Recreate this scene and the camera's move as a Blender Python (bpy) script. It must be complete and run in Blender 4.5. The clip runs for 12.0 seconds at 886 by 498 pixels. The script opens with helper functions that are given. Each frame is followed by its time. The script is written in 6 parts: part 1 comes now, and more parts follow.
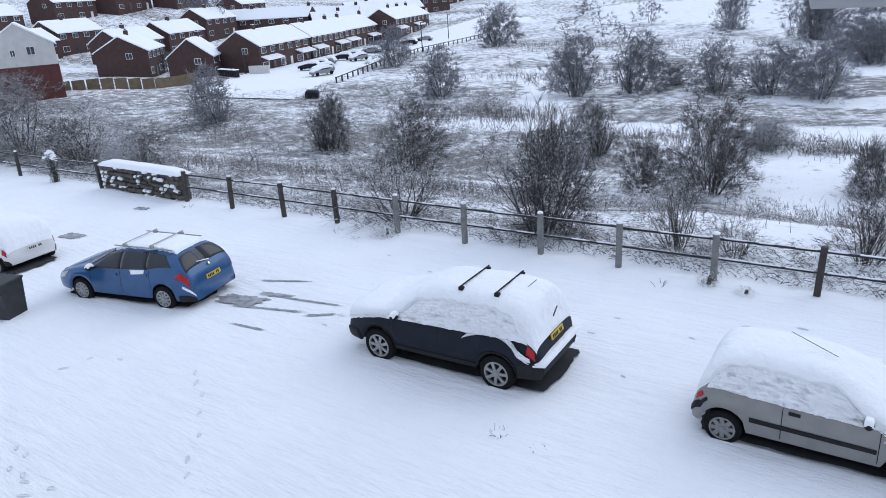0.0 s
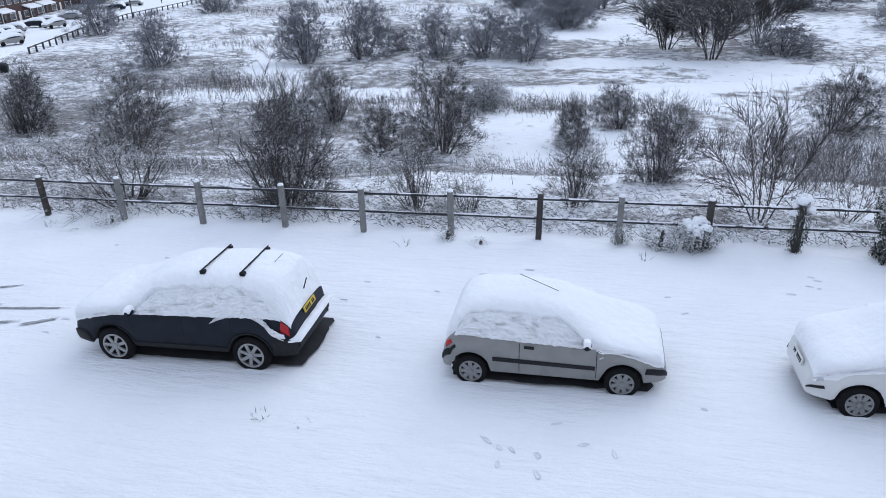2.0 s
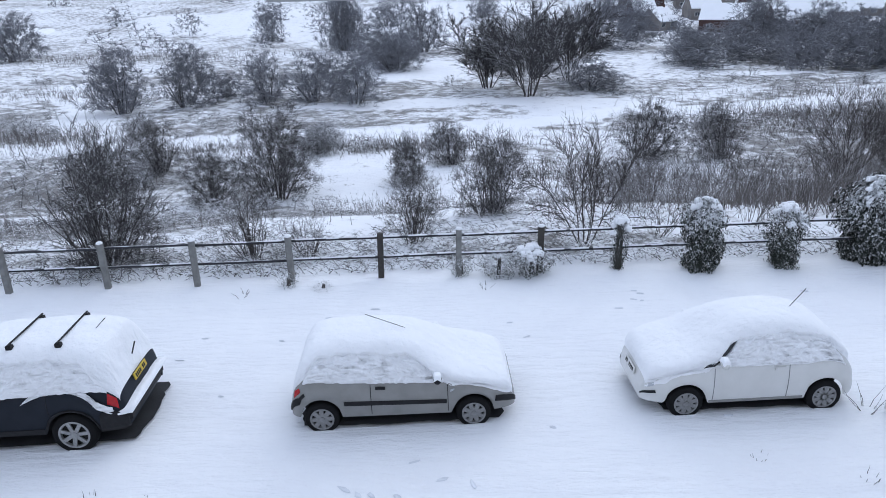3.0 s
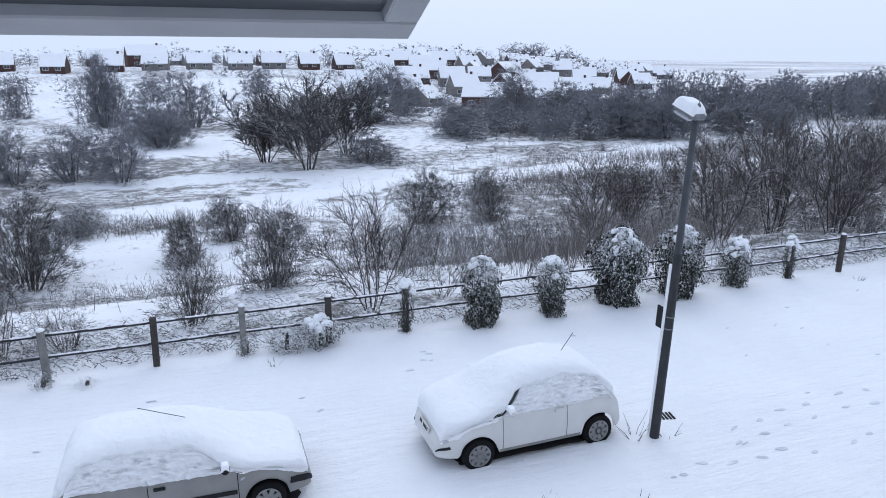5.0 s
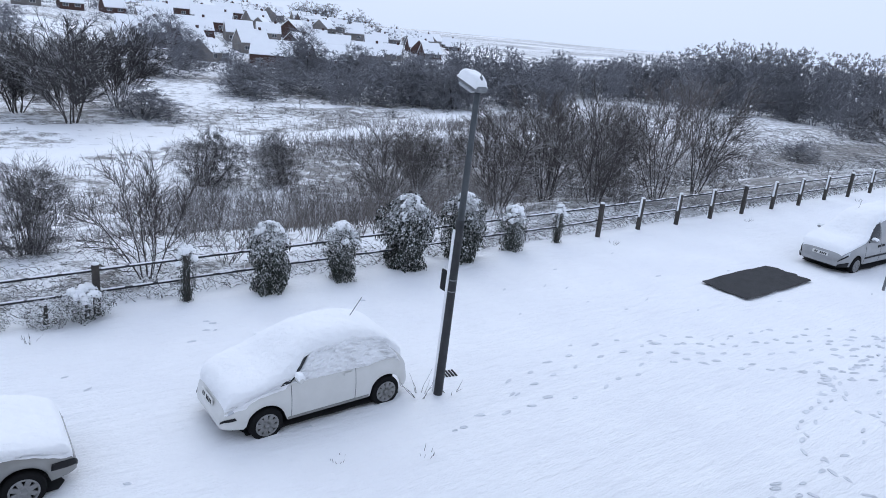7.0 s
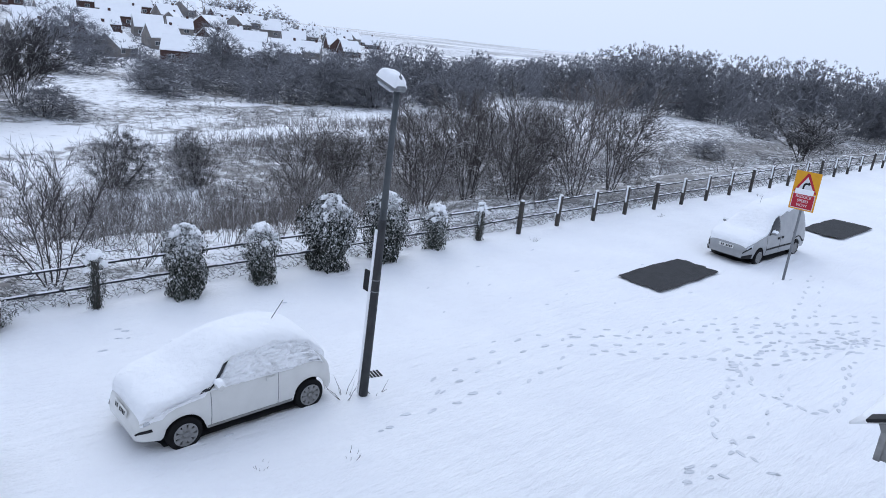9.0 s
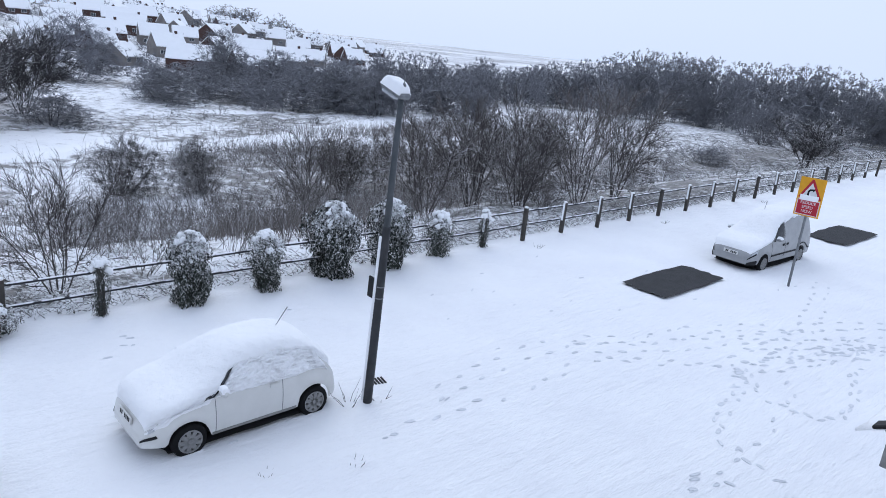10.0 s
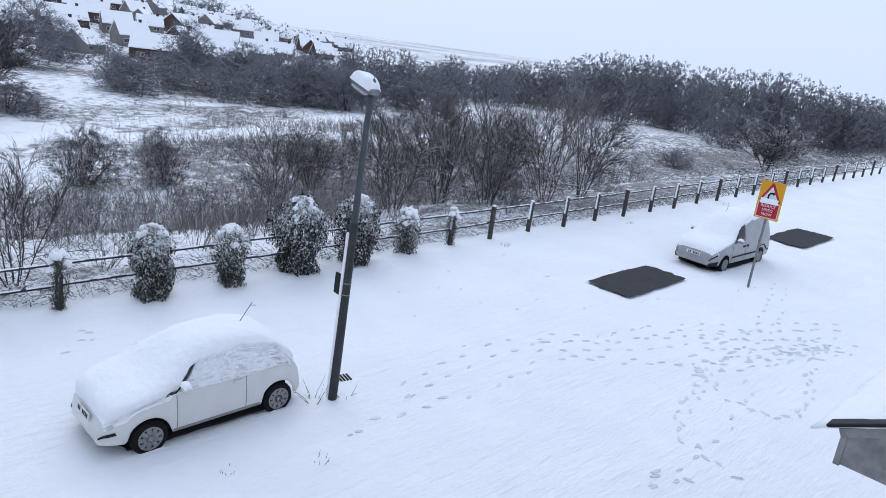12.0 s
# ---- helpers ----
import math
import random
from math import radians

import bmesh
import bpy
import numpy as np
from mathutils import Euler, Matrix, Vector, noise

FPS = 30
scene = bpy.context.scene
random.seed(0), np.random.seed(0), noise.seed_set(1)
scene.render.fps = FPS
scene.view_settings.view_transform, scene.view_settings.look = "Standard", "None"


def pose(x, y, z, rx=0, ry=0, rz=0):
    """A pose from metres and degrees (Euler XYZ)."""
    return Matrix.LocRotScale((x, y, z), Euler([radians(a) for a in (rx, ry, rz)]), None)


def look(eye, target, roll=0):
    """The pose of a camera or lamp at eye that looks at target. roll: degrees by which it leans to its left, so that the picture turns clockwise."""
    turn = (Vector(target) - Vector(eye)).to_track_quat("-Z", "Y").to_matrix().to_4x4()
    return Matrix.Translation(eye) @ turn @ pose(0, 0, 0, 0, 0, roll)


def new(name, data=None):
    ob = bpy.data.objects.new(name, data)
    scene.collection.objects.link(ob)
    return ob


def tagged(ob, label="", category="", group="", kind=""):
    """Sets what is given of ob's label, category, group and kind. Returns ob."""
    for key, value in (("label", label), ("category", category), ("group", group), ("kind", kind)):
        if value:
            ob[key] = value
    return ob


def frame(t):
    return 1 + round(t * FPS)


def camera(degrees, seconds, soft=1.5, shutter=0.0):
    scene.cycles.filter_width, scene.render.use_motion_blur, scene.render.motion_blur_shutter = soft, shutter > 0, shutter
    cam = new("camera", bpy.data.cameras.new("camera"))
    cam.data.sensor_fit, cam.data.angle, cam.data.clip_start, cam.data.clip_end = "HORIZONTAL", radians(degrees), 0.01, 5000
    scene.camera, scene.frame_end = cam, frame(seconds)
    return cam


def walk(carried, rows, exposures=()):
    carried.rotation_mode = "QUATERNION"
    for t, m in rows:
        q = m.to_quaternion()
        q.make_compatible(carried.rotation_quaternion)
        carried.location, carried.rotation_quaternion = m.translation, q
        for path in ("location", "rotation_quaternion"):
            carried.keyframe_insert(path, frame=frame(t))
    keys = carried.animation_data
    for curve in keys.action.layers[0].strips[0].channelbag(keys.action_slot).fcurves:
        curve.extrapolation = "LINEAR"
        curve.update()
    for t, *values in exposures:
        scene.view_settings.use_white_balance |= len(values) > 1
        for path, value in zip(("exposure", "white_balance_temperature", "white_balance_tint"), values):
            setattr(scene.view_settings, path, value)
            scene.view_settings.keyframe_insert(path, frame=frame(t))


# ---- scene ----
cam = camera(64.82, 12.0, soft=0.9)
# seconds, x, y, z, rx, ry, rz
PATH = [
    (0.0, -0.078, -0.143, 6.866, 69.456, 3.358, 33.129),
    (0.5, -0.066, -0.115, 6.869, 68.521, 3.000, 29.016),
    (1.0, -0.060, -0.095, 6.867, 67.404, 2.486, 23.927),
    (1.5, -0.048, -0.066, 6.860, 66.466, 1.954, 18.464),
    (2.0, -0.030, -0.027, 6.845, 66.037, 1.366, 11.988),
    (2.5, 0.004, 0.012, 6.829, 66.592, 1.024, 5.282),
    (3.0, 0.043, 0.058, 6.809, 69.023, 1.123, -1.557),
    (3.2, 0.062, 0.070, 6.800, 70.037, 1.272, -3.417),
    (4.8, 0.132, 0.088, 6.737, 74.905, 0.262, -17.716),
    (5.0, 0.141, 0.092, 6.734, 74.711, -0.042, -19.221),
    (5.5, 0.161, 0.096, 6.735, 73.824, -1.183, -24.127),
    (6.0, 0.177, 0.096, 6.735, 73.086, -2.395, -28.391),
    (6.5, 0.187, 0.097, 6.733, 72.681, -3.637, -31.998),
    (7.0, 0.202, 0.101, 6.730, 72.566, -4.919, -35.479),
    (7.5, 0.215, 0.102, 6.728, 72.671, -5.978, -38.571),
    (7.7, 0.218, 0.101, 6.729, 72.717, -6.240, -39.568),
    (9.3, 0.216, 0.093, 6.744, 73.098, -5.682, -41.902),
    (9.5, 0.214, 0.090, 6.742, 73.231, -5.529, -41.781),
    (10.0, 0.209, 0.086, 6.740, 73.595, -5.548, -41.523),
    (10.5, 0.204, 0.087, 6.741, 73.884, -6.010, -41.807),
    (11.0, 0.201, 0.092, 6.741, 73.965, -6.523, -42.423),
    (11.5, 0.201, 0.097, 6.740, 73.861, -6.916, -43.252),
    (12.0, 0.204, 0.097, 6.740, 73.625, -7.082, -43.906),
]
walk(cam, [(t, pose(*row)) for t, *row in PATH])

# ---- overcast winter sky and a weak, wide sun ----
world = bpy.data.worlds.new("overcast")
scene.world = world
world.use_nodes = True
wn = world.node_tree
sky = wn.nodes.new("ShaderNodeTexSky")
sky.sky_type, sky.sun_disc = "NISHITA", False
sky.sun_elevation, sky.sun_rotation = radians(42), radians(25)
sky.air_density, sky.dust_density, sky.ozone_density = 1.0, 6.0, 2.0
cloud = wn.nodes.new("ShaderNodeMix")
cloud.data_type = "RGBA"
cloud.inputs["Factor"].default_value = 0.93
cloud.inputs["B"].default_value = (6.95, 8.15, 10.65, 1)
wn.links.new(sky.outputs[0], cloud.inputs["A"])
wn.links.new(cloud.outputs["Result"], wn.nodes["Background"].inputs["Color"])
wn.nodes["Background"].inputs["Strength"].default_value = 0.105
sun = new("sun", bpy.data.lights.new("sun", "SUN"))
sun.data.energy, sun.data.angle, sun.data.color = 0.65, radians(50), (0.92, 0.97, 1.0)
sun.matrix_world = look((0, 0, 0), (-0.35, -0.75, -0.75))
scene.view_settings.exposure = 0.0


# ---- materials ----
def links(tree, *pairs):
    for a, b in pairs:
        tree.links.new(a, b)


def noise_node(tree, scale, detail=4.0, coords=None, rough=0.55):
    n = tree.nodes.new("ShaderNodeTexNoise")
    n.inputs["Scale"].default_value, n.inputs["Detail"].default_value = scale, detail
    n.inputs["Roughness"].default_value = rough
    if coords:
        tree.links.new(coords, n.inputs["Vector"])
    return n


def ramp_node(tree, fac, stops):
    r = tree.nodes.new("ShaderNodeValToRGB")
    el = r.color_ramp.elements
    while len(el) < len(stops):
        el.new(0.5)
    for e, (p, c) in zip(el, stops):
        e.position, e.color = p, (*c, 1)
    tree.links.new(fac, r.inputs["Fac"])
    return r


def plain(name, a, b=None, rough=0.7, metal=0.0, scale=8.0, bump=0.15, fine=60.0, coat=0.0, world_coords=False, spec=0.4):
    """Two tones mixed by coarse noise, fine grain in the relief."""
    m = bpy.data.materials.new(name)
    m.use_nodes = True
    t = m.node_tree
    p = t.nodes["Principled BSDF"]
    co = t.nodes.new("ShaderNodeTexCoord").outputs["Object"]
    if world_coords:
        co = t.nodes.new("ShaderNodeNewGeometry").outputs["Position"]
    b = b or tuple(v * 0.75 for v in a)
    n1, n2 = noise_node(t, scale, 5, co), noise_node(t, fine, 3, co)
    r = ramp_node(t, n1.outputs["Fac"], [(0.35, a), (0.68, b)])
    bn = t.nodes.new("ShaderNodeBump")
    bn.inputs["Strength"].default_value, bn.inputs["Distance"].default_value = bump, 0.01
    links(t, (r.outputs["Color"], p.inputs["Base Color"]), (n2.outputs["Fac"], bn.inputs["Height"]), (bn.outputs["Normal"], p.inputs["Normal"]))
    p.inputs["Roughness"].default_value, p.inputs["Metallic"].default_value = rough, metal
    p.inputs["Coat Weight"].default_value = coat
    p.inputs["Specular IOR Level"].default_value = spec
    return m


def frosted(name, bark, snow_from=0.15, snow_to=0.75, amount=0.9, scale=3.0, soft=0.07, vary=0.3):
    """Bark or leaf that carries snow on faces that look up."""
    m = bpy.data.materials.new(name)
    m.use_nodes = True
    t = m.node_tree
    p = t.nodes["Principled BSDF"]
    geo = t.nodes.new("ShaderNodeNewGeometry")
    sep = t.nodes.new("ShaderNodeSeparateXYZ")
    rng = t.nodes.new("ShaderNodeMapRange")
    rng.inputs["From Min"].default_value, rng.inputs["From Max"].default_value = snow_from, snow_to
    rng.inputs["To Max"].default_value = amount
    n = noise_node(t, scale, 6, geo.outputs["Position"], 0.75)
    n2 = ramp_node(t, n.outputs["Fac"], [(0.45 - soft, (0, 0, 0)), (0.45 + soft, (1, 1, 1))])
    mul = t.nodes.new("ShaderNodeMath")
    mul.operation = "MULTIPLY"
    grain = noise_node(t, 14, 3, geo.outputs["Position"])
    tone = ramp_node(t, grain.outputs["Fac"], [(0.3, tuple(v * 0.7 for v in bark)), (0.7, tuple(v * 1.3 for v in bark))])
    own = t.nodes.new("ShaderNodeMapRange")
    own.inputs["To Min"].default_value, own.inputs["To Max"].default_value = 1 - vary, 1 + vary
    shade = t.nodes.new("ShaderNodeVectorMath")
    shade.operation = "SCALE"
    links(t, (t.nodes.new("ShaderNodeObjectInfo").outputs["Random"], own.inputs["Value"]), (tone.outputs["Color"], shade.inputs[0]), (own.outputs["Result"], shade.inputs["Scale"]))
    mix = t.nodes.new("ShaderNodeMix")
    mix.data_type = "RGBA"
    mix.inputs["B"].default_value = (0.85, 0.86, 0.88, 1)
    links(t, (geo.outputs["Normal"], sep.inputs[0]), (sep.outputs["Z"], rng.inputs["Value"]), (rng.outputs["Result"], mul.inputs[0]),
          (n2.outputs["Color"], mul.inputs[1]), (mul.outputs[0], mix.inputs["Factor"]), (shade.outputs[0], mix.inputs["A"]),
          (mix.outputs["Result"], p.inputs["Base Color"]))
    p.inputs["Roughness"].default_value = 0.85
    return m


def snow_material(name, rough_relief=0.25, tint=(0.90, 0.91, 0.93)):
    m = bpy.data.materials.new(name)
    m.use_nodes = True
    t = m.node_tree
    p = t.nodes["Principled BSDF"]
    co = t.nodes.new("ShaderNodeNewGeometry").outputs["Position"]
    a, b, c = noise_node(t, 0.6, 4, co), noise_node(t, 5.0, 5, co), noise_node(t, 45.0, 2, co)
    tone = ramp_node(t, a.outputs["Fac"], [(0.3, tuple(v * 0.97 for v in tint)), (0.7, tint)])
    add = t.nodes.new("ShaderNodeMath")
    add.operation = "MULTIPLY_ADD"
    add.inputs[1].default_value = 0.15
    bn = t.nodes.new("ShaderNodeBump")
    bn.inputs["Strength"].default_value, bn.inputs["Distance"].default_value = rough_relief, 0.06
    links(t, (c.outputs["Fac"], add.inputs[0]), (b.outputs["Fac"], add.inputs[2]), (add.outputs[0], bn.inputs["Height"]),
          (bn.outputs["Normal"], p.inputs["Normal"]), (tone.outputs["Color"], p.inputs["Base Color"]))
    p.inputs["Roughness"].default_value = 0.8
    p.inputs["Specular IOR Level"].default_value = 0.2
    return m


def ground_material():
    """Fresh snow on the road; beyond the fence snow with rough grass and bramble showing through."""
    m = bpy.data.materials.new("snowy_ground")
    m.use_nodes = True
    t = m.node_tree
    p = t.nodes["Principled BSDF"]
    co = t.nodes.new("ShaderNodeNewGeometry").outputs["Position"]
    cover = t.nodes.new("ShaderNodeAttribute")
    cover.attribute_name = "scrub"
    tuft, blade = noise_node(t, 0.8, 5, co, 0.7), noise_node(t, 6.0, 6, co, 0.8)
    # bare stems show where the growth is thick and the snow thin
    both = t.nodes.new("ShaderNodeMath")
    both.operation = "MULTIPLY_ADD"
    both.inputs[1].default_value = 0.8
    gap = t.nodes.new("ShaderNodeMath")
    gap.operation = "MULTIPLY_ADD"
    gap.inputs[1].default_value = 0.42
    scaled = t.nodes.new("ShaderNodeMapRange")
    scaled.inputs["From Min"].default_value, scaled.inputs["From Max"].default_value = 1.02, 1.20
    scaled.inputs["To Max"].default_value = 0.85
    links(t, (blade.outputs["Fac"], both.inputs[0]), (tuft.outputs["Fac"], both.inputs[2]), (cover.outputs["Fac"], gap.inputs[0]), (both.outputs[0], gap.inputs[2]), (gap.outputs[0], scaled.inputs["Value"]))
    soil = ramp_node(t, noise_node(t, 2.0, 4, co).outputs["Fac"], [(0.35, (0.16, 0.14, 0.12)), (0.65, (0.09, 0.085, 0.08))])
    big = noise_node(t, 0.5, 4, co)
    snow = ramp_node(t, big.outputs["Fac"], [(0.3, (0.86, 0.87, 0.90)), (0.7, (0.91, 0.92, 0.94))])
    mix = t.nodes.new("ShaderNodeMix")
    mix.data_type = "RGBA"
    links(t, (scaled.outputs["Result"], mix.inputs["Factor"]), (snow.outputs["Color"], mix.inputs["A"]), (soil.outputs["Color"], mix.inputs["B"]), (mix.outputs["Result"], p.inputs["Base Color"]))
    # wind-combed ripples along the road, lumps elsewhere
    mp = t.nodes.new("ShaderNodeMapping")
    mp.inputs["Scale"].default_value = (0.55, 2.2, 1)
    t.links.new(co, mp.inputs["Vector"])
    lumps, fine = noise_node(t, 1.8, 7, mp.outputs["Vector"], 0.65), noise_node(t, 30.0, 3, co)
    add = t.nodes.new("ShaderNodeMath")
    add.operation = "MULTIPLY_ADD"
    add.inputs[1].default_value = 0.08
    bn = t.nodes.new("ShaderNodeBump")
    bn.inputs["Strength"].default_value, bn.inputs["Distance"].default_value = 0.8, 0.12
    links(t, (fine.outputs["Fac"], add.inputs[0]), (lumps.outputs["Fac"], add.inputs[2]), (add.outputs[0], bn.inputs["Height"]), (bn.outputs["Normal"], p.inputs["Normal"]))
    p.inputs["Roughness"].default_value = 0.85
    p.inputs["Specular IOR Level"].default_value = 0.15
    return m


def glass_material(name, tint=(0.02, 0.022, 0.026)):
    m = plain(name, tint, tuple(v * 1.3 for v in tint), 0.08, 0.0, 3.0, 0.0)
    return m


GROUND = ground_material()
SNOW = snow_material("snow")
SNOW_CRUST = snow_material("clinging_snow", 0.9)
TRODDEN = plain("trodden_snow", (0.80, 0.82, 0.86), (0.66, 0.68, 0.72), 0.8, 0, 3.0, 0.6, 25, world_coords=True)
ASPHALT = plain("asphalt", (0.045, 0.046, 0.05), (0.032, 0.033, 0.036), 0.8, 0, 2.5, 0.6, 90, spec=0.2)
SLUSH = plain("grey_slush", (0.42, 0.43, 0.45), (0.16, 0.16, 0.17), 0.5, 0, 5.0, 0.6, 30)
RUBBER = plain("tyre_rubber", (0.011, 0.011, 0.012), None, 0.85, 0, 20, 0.3, spec=0.15)
ALLOY = plain("alloy", (0.40, 0.40, 0.40), (0.30, 0.30, 0.30), 0.35, 0.6, 20, 0.05)
HUBCAP = plain("silver_hubcap", (0.27, 0.27, 0.27), (0.20, 0.20, 0.20), 0.5, 0.3, 20, 0.05)
BLACK = plain("black_plastic", (0.014, 0.014, 0.016), (0.02, 0.02, 0.022), 0.6, 0, 15, 0.2, spec=0.2)
UNDER = plain("dark_underbody", (0.012, 0.012, 0.012), None, 0.9, 0, 10, 0.2)
GLASS = glass_material("car_glass")
RED = plain("red_lens", (0.45, 0.015, 0.02), (0.36, 0.012, 0.018), 0.2, 0, 20, 0.05)
CLEAR = plain("clear_lens", (0.55, 0.57, 0.6), (0.4, 0.42, 0.45), 0.15, 0, 20, 0.05)
CHROME = plain("chrome", (0.7, 0.7, 0.7), None, 0.15, 1.0, 20, 0.02)
YELLOW = plain("yellow_plate", (0.62, 0.42, 0.04), (0.52, 0.36, 0.04), 0.5, 0, 10, 0.1)
WHITE_PLATE = plain("white_plate", (0.7, 0.7, 0.68), None, 0.5, 0, 10, 0.1)
POST_WOOD = plain("weathered_dark_timber", (0.07, 0.062, 0.055), (0.04, 0.036, 0.034), 0.9, 0, 6, 0.8, 50, world_coords=True)
POST_GREY = plain("weathered_concrete", (0.24, 0.24, 0.23), (0.16, 0.16, 0.155), 0.9, 0, 6, 0.7, 60, world_coords=True)
RAIL = frosted("dark_rail_with_snow", (0.03, 0.03, 0.035), 0.75, 0.9, 0.9, 1.0)
TWIG = frosted("frosted_twigs", (0.072, 0.067, 0.068), 0.25, 0.95, 0.62, 16.0, 0.16)
# paler, bluer twig colour for far growth: distance haze put into the tone
TWIG_HAZED = frosted("haze_toned_twigs", (0.185, 0.189, 0.208), 0.3, 1.0, 0.14, 6.0, 0.18, 0.15)
TWIG_WHITE = frosted("heavily_frosted_twigs", (0.085, 0.08, 0.08), -0.1, 0.7, 0.9, 9.0, 0.14)
BARK = frosted("bark", (0.062, 0.055, 0.052), 0.35, 0.85, 0.7, 4.0, 0.12)
WHIP = frosted("sapling_bark", (0.10, 0.088, 0.084), 0.3, 0.9, 0.6, 5.0, 0.15)
REED = frosted("dry_reed", (0.145, 0.128, 0.118), 0.1, 0.6, 0.6, 0.5)
BRAMBLE = frosted("snowy_bramble", (0.07, 0.063, 0.058), -0.1, 0.4, 0.97, 5.0)
IVY = frosted("snowy_ivy_leaf", (0.026, 0.033, 0.024), 0.10, 0.50, 0.98, 7.0, 0.10)
EVERGREEN = frosted("dark_evergreen", (0.018, 0.024, 0.018), 0.4, 0.9, 0.6, 2.0)
POLE = plain("painted_steel_pole", (0.085, 0.095, 0.105), (0.06, 0.068, 0.075), 0.6, 0.2, 5, 0.3)
POLE_DARK = plain("dark_painted_steel", (0.028, 0.030, 0.034), (0.045, 0.046, 0.05), 0.6, 0.2, 5, 0.3)
GALV = plain("galvanised_steel", (0.22, 0.23, 0.24), (0.15, 0.16, 0.17), 0.5, 0.4, 8, 0.2)
STONE = plain("dark_wall_stone", (0.12, 0.105, 0.09), (0.06, 0.055, 0.05), 0.9, 0, 5, 0.9, 40, world_coords=True)
BRICK = plain("dark_red_brick", (0.088, 0.050, 0.043), (0.065, 0.04, 0.036), 0.9, 0, 1.2, 0.5, 30, world_coords=True)
BRICK_RED = plain("red_brick", (0.12, 0.045, 0.040), (0.09, 0.035, 0.032), 0.9, 0, 1.2, 0.5, 30, world_coords=True)
TAN = plain("tan_render", (0.24, 0.22, 0.205), (0.15, 0.14, 0.135), 0.9, 0, 0.3, 0.2, 30, world_coords=True)
RENDER_WHITE = plain("pale_render", (0.62, 0.60, 0.57), (0.54, 0.53, 0.51), 0.9, 0, 1.0, 0.2, 30, world_coords=True)
WHITE_FRAME = plain("white_window_frame", (0.75, 0.75, 0.75), (0.66, 0.66, 0.66), 0.5)
DARK_PANE = plain("dark_window_pane", (0.05, 0.055, 0.065), (0.09, 0.10, 0.11), 0.15, 0, 0.6, 0.0)
FENCE_WOOD = plain("brown_fence_boards", (0.20, 0.15, 0.095), (0.13, 0.10, 0.07), 0.9, 0, 1.5, 0.5, 20, world_coords=True)
SASH = plain("grey_window_sash", (0.34, 0.35, 0.37), (0.30, 0.31, 0.33), 0.45, 0, 6, 0.1)
FASCIA = plain("weathered_grey_board", (0.30, 0.30, 0.30), (0.17, 0.17, 0.175), 0.85, 0, 5, 0.6, 40)
SIGN_YELLOW = plain("amber_sign_sheet", (0.72, 0.34, 0.012), (0.64, 0.30, 0.012), 0.5, 0, 6, 0.05)
SIGN_RED = plain("red_sign_sheet", (0.44, 0.012, 0.03), (0.37, 0.012, 0.026), 0.5, 0, 6, 0.05)
SIGN_WHITE = plain("white_sign_sheet", (0.72, 0.72, 0.74), (0.6, 0.6, 0.62), 0.5, 0, 6, 0.05)


# ---- building helpers ----
def mesh(name, verts, faces, smooth=False):
    me = bpy.data.meshes.new(name)
    me.from_pydata([tuple(v) for v in verts], [], faces)
    me.update()
    if smooth:
        me.polygons.foreach_set("use_smooth", [True] * len(me.polygons))
    return me


def put(name, me, material, m=None, parent=None, label="", category="", group="", kind=""):
    if material and not me.materials:
        me.materials.append(material)
    ob = new(name, me)
    if parent:
        ob.parent = parent
    if m is not None:
        ob.matrix_basis = m
    return tagged(ob, label, category, group, kind)


def thing(name, m, label, category, group="", kind=""):
    ob = new(name)
    ob.matrix_basis = m
    ob.empty_display_size = 0.2
    return tagged(ob, label, category, group, kind)


def from_bm(name, bm, smooth=False):
    me = bpy.data.meshes.new(name)
    bmesh.ops.recalc_face_normals(bm, faces=bm.faces)
    bm.to_mesh(me)
    bm.free()
    if smooth:
        me.polygons.foreach_set("use_smooth", [True] * len(me.polygons))
    return me


def box(name, x0, x1, y0, y1, z0, z1, bevel=0.0):
    bm = bmesh.new()
    bmesh.ops.create_cube(bm, size=1.0, matrix=Matrix.LocRotScale(((x0 + x1) / 2, (y0 + y1) / 2, (z0 + z1) / 2), None, (abs(x1 - x0), abs(y1 - y0), abs(z1 - z0))))
    if bevel:
        bmesh.ops.bevel(bm, geom=bm.edges[:], offset=bevel, segments=1, affect="EDGES")
    return from_bm(name, bm)


def lathe(name, profile, n=24, smooth=True, axis="Z", caps=True):
    """profile: (radius, height) from one end to the other."""
    v, f = [], []
    for r, z in profile:
        for i in range(n):
            a = 2 * math.pi * i / n
            p = (r * math.cos(a), r * math.sin(a), z)
            v.append(p if axis == "Z" else (p[0], p[2], p[1]))
    for k in range(len(profile) - 1):
        for i in range(n):
            j = (i + 1) % n
            f.append((k * n + i, k * n + j, (k + 1) * n + j, (k + 1) * n + i))
    if caps:
        f.append(tuple(range(n))[::-1])
        f.append(tuple((len(profile) - 1) * n + i for i in range(n)))
    return mesh(name, v, f, smooth)


def rod(name, a, b, r0, r1=None, n=8):
    a, b = Vector(a), Vector(b)
    q = (b - a).to_track_quat("Z", "Y")
    r1 = r0 if r1 is None else r1
    v = [a + q @ Vector((r0 * math.cos(2 * math.pi * i / n), r0 * math.sin(2 * math.pi * i / n), 0)) for i in range(n)]
    v += [b + q @ Vector((r1 * math.cos(2 * math.pi * i / n), r1 * math.sin(2 * math.pi * i / n), 0)) for i in range(n)]
    f = [(i, (i + 1) % n, n + (i + 1) % n, n + i) for i in range(n)] + [tuple(range(n))[::-1], tuple(range(n, 2 * n))]
    return mesh(name, v, f, n > 6)


